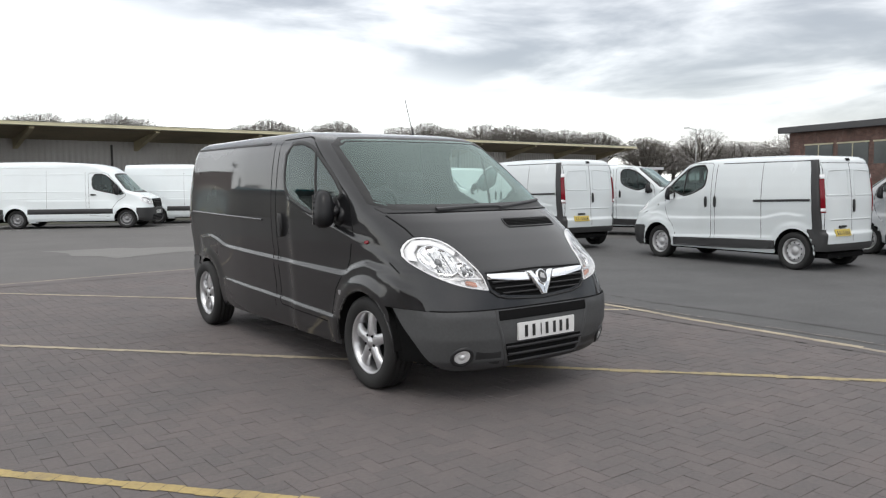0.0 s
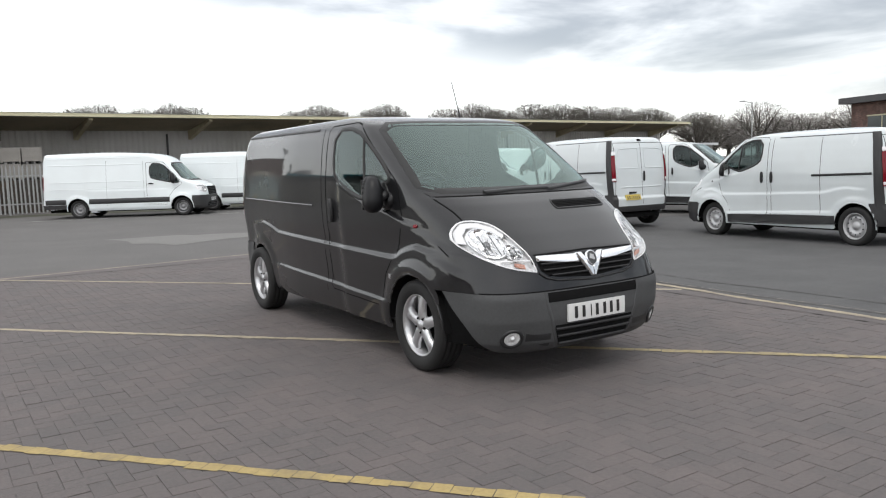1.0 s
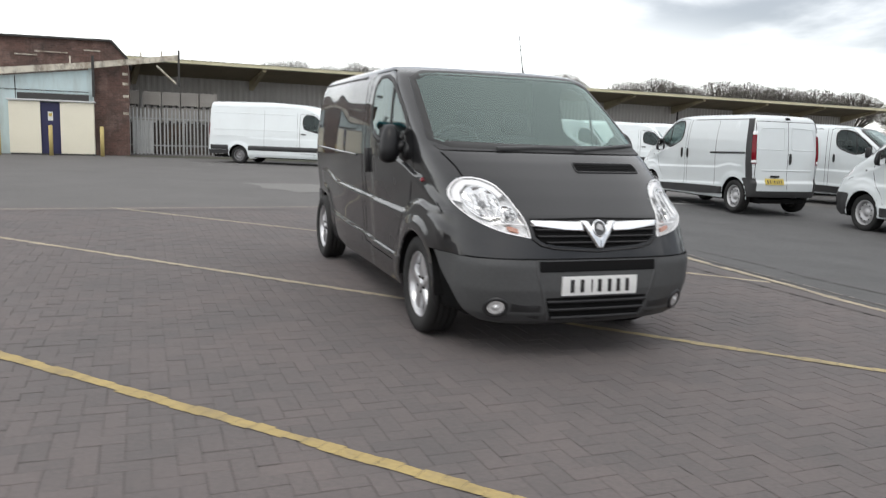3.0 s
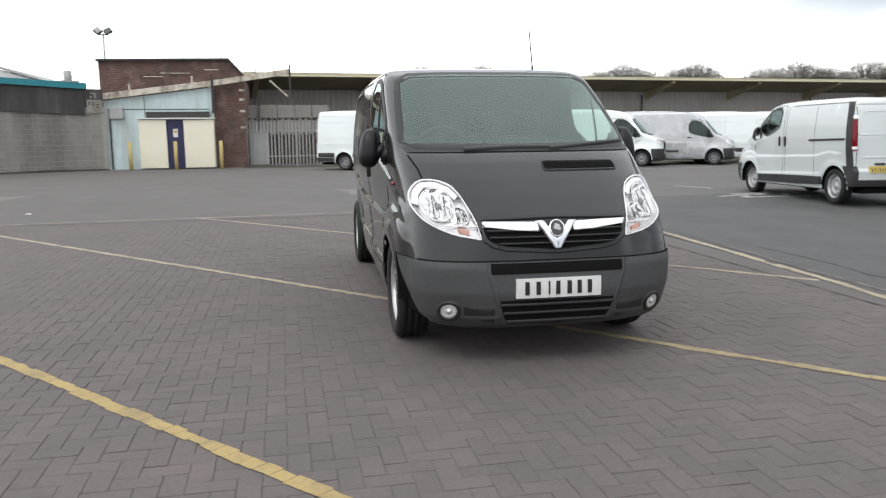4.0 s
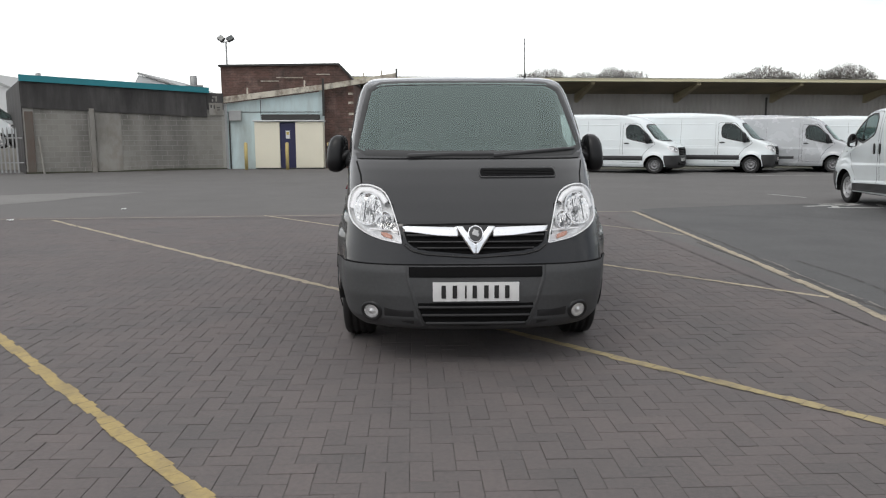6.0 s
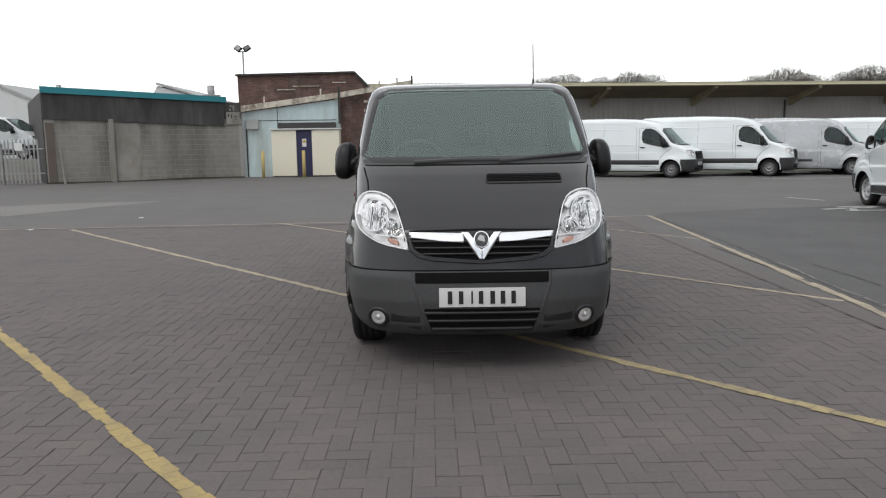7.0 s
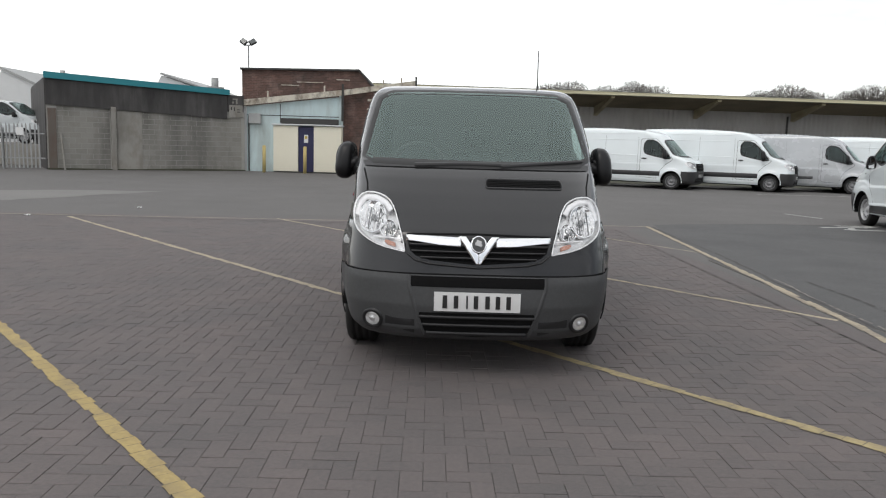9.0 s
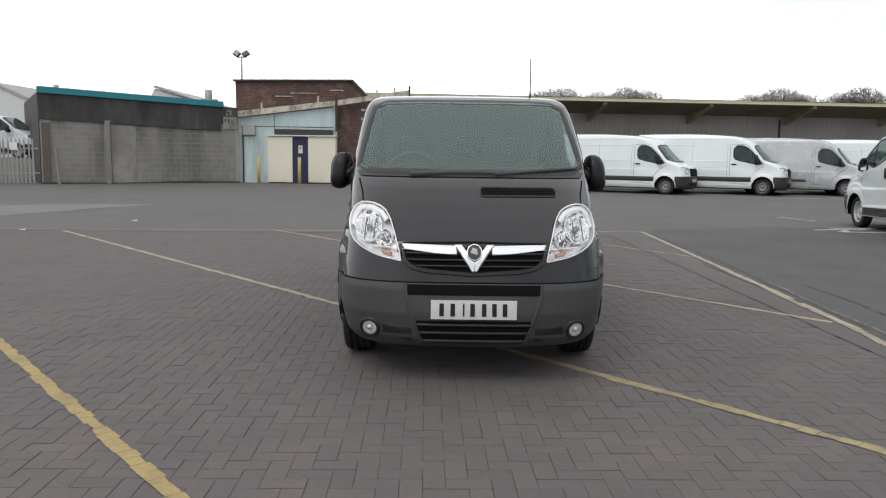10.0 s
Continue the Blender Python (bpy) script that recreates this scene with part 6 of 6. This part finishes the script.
# pale saw-tooth gables far behind it
for x, y, w, h, z in ((-13.7, 36.5, 2.8, 0.75, 3.9), (-21.8, 40.0, 9.0, 3.4, 1.6)):
    g_ob = tagged(new("gable_building"), "pale sheet-metal gable of a distant works building", "building")
    g_ob.matrix_basis = pose(x, y, 0)
    part("wall", prism([(-w / 2, 0), (w / 2, 0), (w / 2, z), (-w / 2 + w * 0.15, z + h), (-w / 2, z)], 0, 8), WHITE_METAL, g_ob, "pale sheet wall")
    part("roof", prism([(-w / 2 + w * 0.13, z + h + 0.05), (w / 2 + 0.1, z + 0.02), (w / 2 + 0.1, z + 0.1), (-w / 2 + w * 0.15, z + h + 0.15)], -0.1, 8.1), GALV, g_ob, "grey roof sheet")
    part("band", boxed(-w / 2 + 0.1, w / 2 - 0.1, -0.04, -0.005, z - 0.55, z - 0.25), WHITE_METAL, g_ob, "white band")

# palisade fences
pale_bm = bmesh.new()
for z0, z1, w in ((0.05, 1.72, 0.034),):
    vs = [(-w, 0.0), (-w * 0.4, -0.014), (w * 0.4, -0.014), (w, 0.0)]
    a, b = [pale_bm.verts.new((x, y, z0)) for x, y in vs], [pale_bm.verts.new((x, y, z1)) for x, y in vs]
    t = [pale_bm.verts.new((x * 0.15, y, z1 + 0.10)) for x, y in vs]
    for q, r in ((a, b), (b, t)):
        for i in range(3):
            pale_bm.faces.new((q[i], q[i + 1], r[i + 1], r[i]))
PALE_MESH = mesh_of("pale", pale_bm, GALV, False)


def palisade(a, b, label, spacing=0.155, tall=1.0):
    a, b = Vector(a), Vector(b)
    f = tagged(new("palisade_fence"), label, "fence")
    f.matrix_basis = pose(a.x, a.y, 0, 0, 0, math.degrees(math.atan2(b.y - a.y, b.x - a.x)))
    L = (b - a).length
    rnd = random.Random(int(L * 100))
    for k in range(int(L / spacing)):
        put("pale", PALE_MESH, f, pose(0.08 + spacing * k, 0, 0, 0, rnd.uniform(-0.7, 0.7), 0) @ Matrix.Diagonal((1, 1, tall, 1)))
    for z in (0.45, 1.42 * tall):
        part("rail", boxed(0, L, 0.01, 0.05, z - 0.025, z + 0.025), GALV, f)
    for k in range(int(L / 2.6) + 1):
        part("post", boxed(2.6 * k - 0.03, 2.6 * k + 0.03, 0.02, 0.10, 0, 1.62), GALV, f)
    return f


palisade((-3.45, SY + 0.55), (0.75, SY + 0.9), "grey galvanised palisade fence beside the brick shed", tall=1.12)
palisade((0.75, SY + 0.9), (6.0, SY + 1.3), "grey galvanised palisade fence behind the parked vans", tall=1.12)
palisade((-22.5, 25.2), (-15.75, 25.9), "grey palisade fence with pointed pales beside the block wall")
tagged(part("gate_panel", boxed(-2.95, -2.15, SY + 0.66, SY + 0.69, 0.1, 1.5), GALV, None), "perforated grey sheet behind the fence", "panel")
tagged(part("fence_post", boxed(-18.9, -18.75, 25.2, 25.35, 0, 2.75), DARK_STEEL, None), "tall dark post in front of the palisade fence", "post")
tagged(part("fence_notice", boxed(-16.75, -16.45, 25.68, 25.70, 1.35, 1.65, 0, None), PLATE_WHITE, None), "small white notice on the fence", "sign")

# stacked timber crates on a dark container behind the fence
RUSTY = surface("rusty_container_paint", (0.060, 0.052, 0.046), 0.8, vary=0.3, scale=1.2, stain=0.7, stain_scale=1.0, stain_col=(0.15, 0.09, 0.05))
container = tagged(new("container"), "dark rusty steel container behind the palisade fence", "container")
part("shell", boxed(-3.5, 1.9, 33.45, 35.4, 0.0, 1.42, 0.02), RUSTY, container, "dark rusty side")
for k in range(14):
    part("stiffener", boxed(-3.45 + 0.4 * k, -3.37 + 0.4 * k, 33.40, 33.448, 0.05, 1.38), RUSTY, container)
crate = tagged(new("crate"), "weathered grey timber crate in a stack behind the fence", "crate", "stacked crates")
part("crate_body", boxed(-0.385, 0.385, -0.5, 0.5, 0.10, 0.70), CRATE_WOOD, crate, "dull timber box")
for z in (0.10, 0.30, 0.50):
    part("slat", boxed(-0.395, 0.395, -0.525, -0.502, z, z + 0.19), CRATE_WOOD, crate)
for x in (-0.35, 0.35):
    part("batten", boxed(x - 0.04, x + 0.04, -0.55, -0.527, 0.06, 0.70), CRATE_WOOD, crate)
for x in (-0.30, 0.0, 0.30):
    part("pallet_foot", boxed(x - 0.05, x + 0.05, -0.5, 0.5, 0.0, 0.098), DARK_STEEL, crate, "dark pallet foot")
for r in range(2):
    for c in range(5):
        m = pose(-2.95 + 0.83 * c + 0.02 * ((r * 7 + c * 3) % 3 - 1) + (0 if c else -0.10), 34.2 + 0.04 * ((c * 5 + r) % 3 - 1), 1.42 + 0.705 * r)
        if c or r:
            copy_thing(crate, m)
        else:
            crate.matrix_basis = m

# raised bank with a white vehicle behind the west fence
tagged(part("loading_bank", boxed(-32, -17.0, 29.5, 36, 0, 0.95, 0.03), SMOOTH_RENDER, None), "grey concrete loading bank", "platform", kind="structure")
copy_thing(white_van, pose(-18.9, 31.2, 0.95, 0, 0, 91))["label"] = "white van standing on a loading bank behind the fence"

# unseen walls behind the walk, added to darken what the black van reflects
tagged(part("unseen_wall_south", boxed(-52, 40, -34.3, -34, 0, 5.6), BROWN_BRICK, None), "unseen brown brick wall added to darken reflections in the black van", "wall", kind="structure")
tagged(part("unseen_wall_side", boxed(-52.3, -52, -34, 22, 0, 5.6), BROWN_BRICK, None), "unseen brown brick wall added to darken reflections in the black van", "wall", kind="structure")

# brick building on the east side
east = tagged(new("brick_office"), "low brown brick building with a band of windows", "building")
east.matrix_basis = pose(47.45, 23.2, 0, 0, 0, -108.5)
part("wall", boxed(0, 40, 0, 10, 0, 4.55), BROWN_BRICK, east, "brown brick wall")
part("roof", boxed(-0.5, 40.5, -0.6, 10.5, 4.56, 4.95), ROOFING, east, "dark flat roof edge")
for k in range(14):
    x = 1.4 + 2.7 * k
    w = part("window", boxed(x, x + 2.3, -0.03, 0.02, 2.35, 3.65), WINDOW_DARK, east, "dark window")
    part("mullion", boxed(x + 1.12, x + 1.18, -0.06, -0.032, 2.35, 3.65), FASCIA, w)
    part("window_frame", boxed(x - 0.05, x + 2.35, -0.07, -0.031, 3.66, 3.75), FASCIA, w)
part("sign_band", boxed(9.5, 22, -0.10, -0.04, 3.2, 4.2), FASCIA, east, "cream panel above the windows")
low_shed = tagged(new("low_shed"), "low pale shed roof beyond the canopy", "shed")
low_shed.matrix_basis = pose(58, 44, 0, 0, 0, 5)
part("wall", boxed(-6, 3, 0, 8, 0, 2.5), CLADDING, low_shed)
part("roof", boxed(-6.4, 3.4, -0.4, 8.4, 2.51, 2.75), PALE_ROOF, low_shed, "pale roof edge")

# scraps of paper on the ground
for x, y, a in ((-6.1, 10.0, 20), (-7.3, 8.0, 70)):
    bm = bmesh.new()
    sheet(bm, [[Vector((0.03 * i - 0.045, 0.03 * j - 0.045, 0.005 + 0.025 * math.sin(1.7 * i + 1.1 * j) ** 2)) for j in range(4)] for i in range(4)])
    scrap = tagged(part("paper_scrap", bm, PAPER, None), "crumpled white scrap of paper on the asphalt", "litter", "litter")
    scrap.matrix_basis = pose(x, y, 0.003, 0, 0, a)

# a street lamp far off between the trees
lamp_post = tagged(new("street_lamp"), "tall grey street lamp far behind the yard", "street lamp")
lamp_post.matrix_basis = pose(86.8, 57.7, 0, 0, 0, 120)
part("column", rodded((0, 0, 0), (0, 0, 8.2), 0.09, 0.06, 8), GALV, lamp_post)
part("arm", rodded((0, 0, 8.15), (1.0, 0, 8.4), 0.05, 0.04, 8), GALV, lamp_post)
part("lantern", boxed(0.85, 1.55, -0.14, 0.14, 8.34, 8.50, 0.04), GALV, lamp_post, "flat grey lantern")

# ---- bare trees on the skyline ----
BARK = surface("grey_bark", (0.085, 0.077, 0.066), 0.95, vary=0.25, scale=2.0)
TWIG = surface("bare_twigs", (0.125, 0.114, 0.101), 0.95, vary=0.35, scale=0.8, rand=0.25)


# paler twig colour for the far wood: distance haze is put into the colour
FAR_TWIG = surface("haze_tinted_bare_twigs", (0.25, 0.235, 0.22), 0.95, vary=0.35, scale=0.8, rand=0.25)


def make_tree(seed, twig_count, low, twig=TWIG):
    """A bare tree 10 m high: trunk, forked limbs and a lumpy domed crown of very many thin twigs with gaps."""
    rnd = random.Random(seed)
    tree = tagged(new("tree"), "bare winter tree with a broad domed crown of twigs", "tree", "skyline trees")
    limbs, twigs = bmesh.new(), bmesh.new()
    rod(limbs, (0, 0, 0), (0, 0, 2.6), 0.24, 0.17, 7)
    centre, wide, tall = Vector((0, 0, low)), 3.6, 10.0 - low
    bumps = [(Vector((rnd.gauss(0, 1), rnd.gauss(0, 1), abs(rnd.gauss(0.2, 0.7)))).normalized(), rnd.uniform(0.04, 0.12)) for _ in range(16)]

    def reach(d):
        k = 0.86 + max(h * max(0.0, (d.dot(b) - 0.80) / 0.20) for b, h in bumps)
        return Vector((d.x * wide, d.y * wide, d.z * (tall if d.z > 0 else tall * 0.45))) * k

    for _ in range(16):
        d = Vector((rnd.gauss(0, 1), rnd.gauss(0, 1), rnd.uniform(0.1, 1.6))).normalized()
        tip = centre + reach(d) * 0.92
        mid = Vector((0, 0, 2.2)).lerp(tip, 0.5) + Vector((0, 0, 0.5))
        rod(limbs, (0, 0, rnd.uniform(1.8, 2.6)), mid, 0.15, 0.085, 5)
        rod(limbs, mid, tip, 0.085, 0.02, 5)
        for _ in range(5):
            e = (d + Vector((rnd.gauss(0, 0.5), rnd.gauss(0, 0.5), rnd.gauss(0.1, 0.4)))).normalized()
            rod(limbs, mid, centre + reach(e) * rnd.uniform(0.75, 0.98), 0.05, 0.012, 4)
    for _ in range(twig_count):
        d = Vector((rnd.gauss(0, 1), rnd.gauss(0, 1), rnd.gauss(0.35, 0.9))).normalized()
        full = reach(d)
        a0 = centre + full * rnd.uniform(0.25, 0.88) ** 0.6
        e = (d + Vector((rnd.gauss(0, 0.7), rnd.gauss(0, 0.7), rnd.gauss(0.1, 0.6)))).normalized()
        b0 = a0 + e * rnd.uniform(0.35, 0.8)
        if (Vector(((b0.x - centre.x) / wide, (b0.y - centre.y) / wide, (b0.z - centre.z) / tall))).length > 0.97:
            b0 = a0.lerp(b0, 0.4)
        side = e.cross(Vector((rnd.random() - 0.5, rnd.random() - 0.5, rnd.random() - 0.5))).normalized() * rnd.uniform(0.009, 0.022)
        twigs.faces.new([twigs.verts.new(v) for v in (a0 - side, a0 + side, b0)])
    part("trunk", limbs, BARK, tree, "grey trunk and limbs")
    part("crown", twigs, twig, tree, "crown of bare twigs")
    return tree


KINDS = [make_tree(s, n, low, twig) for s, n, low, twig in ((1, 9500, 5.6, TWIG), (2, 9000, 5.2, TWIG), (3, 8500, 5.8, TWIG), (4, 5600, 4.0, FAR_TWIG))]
# skyline trees: degrees east of north, distance, height and crown width
# the bearings and sizes below are those of a row a third as far off
GROVE = [(8.8, 103, 9.9, 5.2), (10.2, 101, 10.2, 6.4), (12.6, 102, 9.6, 6.0), (14.6, 101, 10.2, 5.4), (16.0, 103, 10.0, 5.6), (22.9, 102, 9.1, 4.6), (24.7, 101, 9.8, 7.0), (26.3, 103, 9.2, 4.6),
         (28.3, 102, 9.1, 4.4), (29.8, 100, 9.6, 6.0), (33.9, 102, 9.0, 5.4), (36.2, 100, 9.2, 6.6), (38.0, 103, 8.7, 5.0), (40.2, 101, 9.1, 6.8), (42.3, 100, 8.7, 6.4), (44.3, 102, 8.5, 6.4), (46.3, 101, 8.2, 6.2), (48.4, 100, 7.7, 6.6), (51.7, 102, 7.0, 5.6)]
WOOD = [(52.8 + 0.95 * k, 108 + 9 * (k % 3), (7.1, 6.6, 7.5, 8.5, 6.8, 7.7, 6.7)[k % 7], 7.0 + 0.8 * (k % 2)) for k in range(-1, 17)]
rnd = random.Random(7)
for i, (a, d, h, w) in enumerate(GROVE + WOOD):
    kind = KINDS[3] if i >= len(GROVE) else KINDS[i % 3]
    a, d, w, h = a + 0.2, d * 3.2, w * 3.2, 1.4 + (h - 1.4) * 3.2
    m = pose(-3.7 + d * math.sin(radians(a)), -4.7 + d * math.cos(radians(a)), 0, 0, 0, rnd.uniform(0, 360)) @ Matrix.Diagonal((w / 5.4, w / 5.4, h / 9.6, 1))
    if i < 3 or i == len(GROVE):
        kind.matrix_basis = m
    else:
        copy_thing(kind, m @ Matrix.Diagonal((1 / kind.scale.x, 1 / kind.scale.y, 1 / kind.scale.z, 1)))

# ---- brick pavers, laid in herringbone ----
def paver_mesh(dx, dy):
    bm = bmesh.new()
    hx, hy, c = dx / 2 - 0.0013, dy / 2 - 0.0013, 0.0018
    low = [bm.verts.new((sx * hx, sy * hy, -0.012)) for sx, sy in ((-1, -1), (1, -1), (1, 1), (-1, 1))]
    mid = [bm.verts.new((sx * hx, sy * hy, -c)) for sx, sy in ((-1, -1), (1, -1), (1, 1), (-1, 1))]
    top = [bm.verts.new((sx * (hx - c), sy * (hy - c), 0)) for sx, sy in ((-1, -1), (1, -1), (1, 1), (-1, 1))]
    for a, b in ((low, mid), (mid, top)):
        for k in range(4):
            bm.faces.new((a[k], a[(k + 1) % 4], b[(k + 1) % 4], b[k]))
    bm.faces.new(top)
    return mesh_of("brick", bm, BRICK_PAVER, False)


U = 0.10
FLAT_BRICK, LONG_BRICK = paver_mesh(2 * U, U), paver_mesh(U, 2 * U)
rest_v, rest_f = [], []
base = {id(me): ([tuple(v.co) for v in me.vertices], [tuple(p.vertices) for p in me.polygons]) for me in (FLAT_BRICK, LONG_BRICK)}
rnd = random.Random(21)
near = 0
nx, ny = int((BX1 - BX0) / U), int((BY1 - BY0) / U)
for j in range(ny):
    for i in range(nx):
        d = (i - j) % 4
        if d == 0 and i + 1 < nx:
            me, cx, cy = FLAT_BRICK, BX0 + (i + 1) * U, BY0 + (j + 0.5) * U
        elif d == 3 and j + 1 < ny:
            me, cx, cy = LONG_BRICK, BX0 + (i + 0.5) * U, BY0 + (j + 1) * U
        else:
            continue
        lift, ta, tb = rnd.uniform(-0.002, 0.001), rnd.uniform(-0.5, 0.5), rnd.uniform(-0.5, 0.5)
        m = pose(cx, cy, lift, ta, tb, rnd.uniform(-0.5, 0.5))
        if -1.9 < cx < 1.6 and -3.75 < cy < -2.1 and near < 300:
            put("brick", me, ground, m)
            near += 1
        else:
            k = len(rest_v)
            vs, fs = base[id(me)]
            rest_v += [tuple(m @ Vector(v)) for v in vs]
            rest_f += [tuple(q + k for q in f) for f in fs]
me = bpy.data.meshes.new("brick_paving")
me.from_pydata(rest_v, [], rest_f)
me.materials.append(BRICK_PAVER)
paving = put("brick_paving", me, ground)
tagged(paving, "brown-grey block pavers laid in herringbone", kind="stuff")

# ---- blocks of the west wall ----
def block_mesh(w, h):
    return mesh_of("concrete_block", boxed(-w / 2 + 0.008, w / 2 - 0.008, 0.022, 0.034, -h / 2 + 0.008, h / 2 - 0.008), CONCRETE_BLOCK, False)


BLOCK, HALF = block_mesh(0.44, 0.215), block_mesh(0.22, 0.215)
for r in range(12):
    z = 0.11 + 0.215 * r
    shift = 0.22 * (r % 2)
    for c in range(18):
        x = 0.60 + shift + 0.44 * c
        if x < 7.85 and not (2.2 < x < 2.8) and z < 2.6 - 0.04 * (x - 2.8):
            put("concrete_block", BLOCK, block_wall, pose(x, 0, z))
    for x in ((0.49, 7.75) if r % 2 else (2.25,)):
        if z < 2.6 - 0.04 * (x - 2.8) and z < 2.5:
            put("concrete_block", HALF, block_wall, pose(x, 0, z))
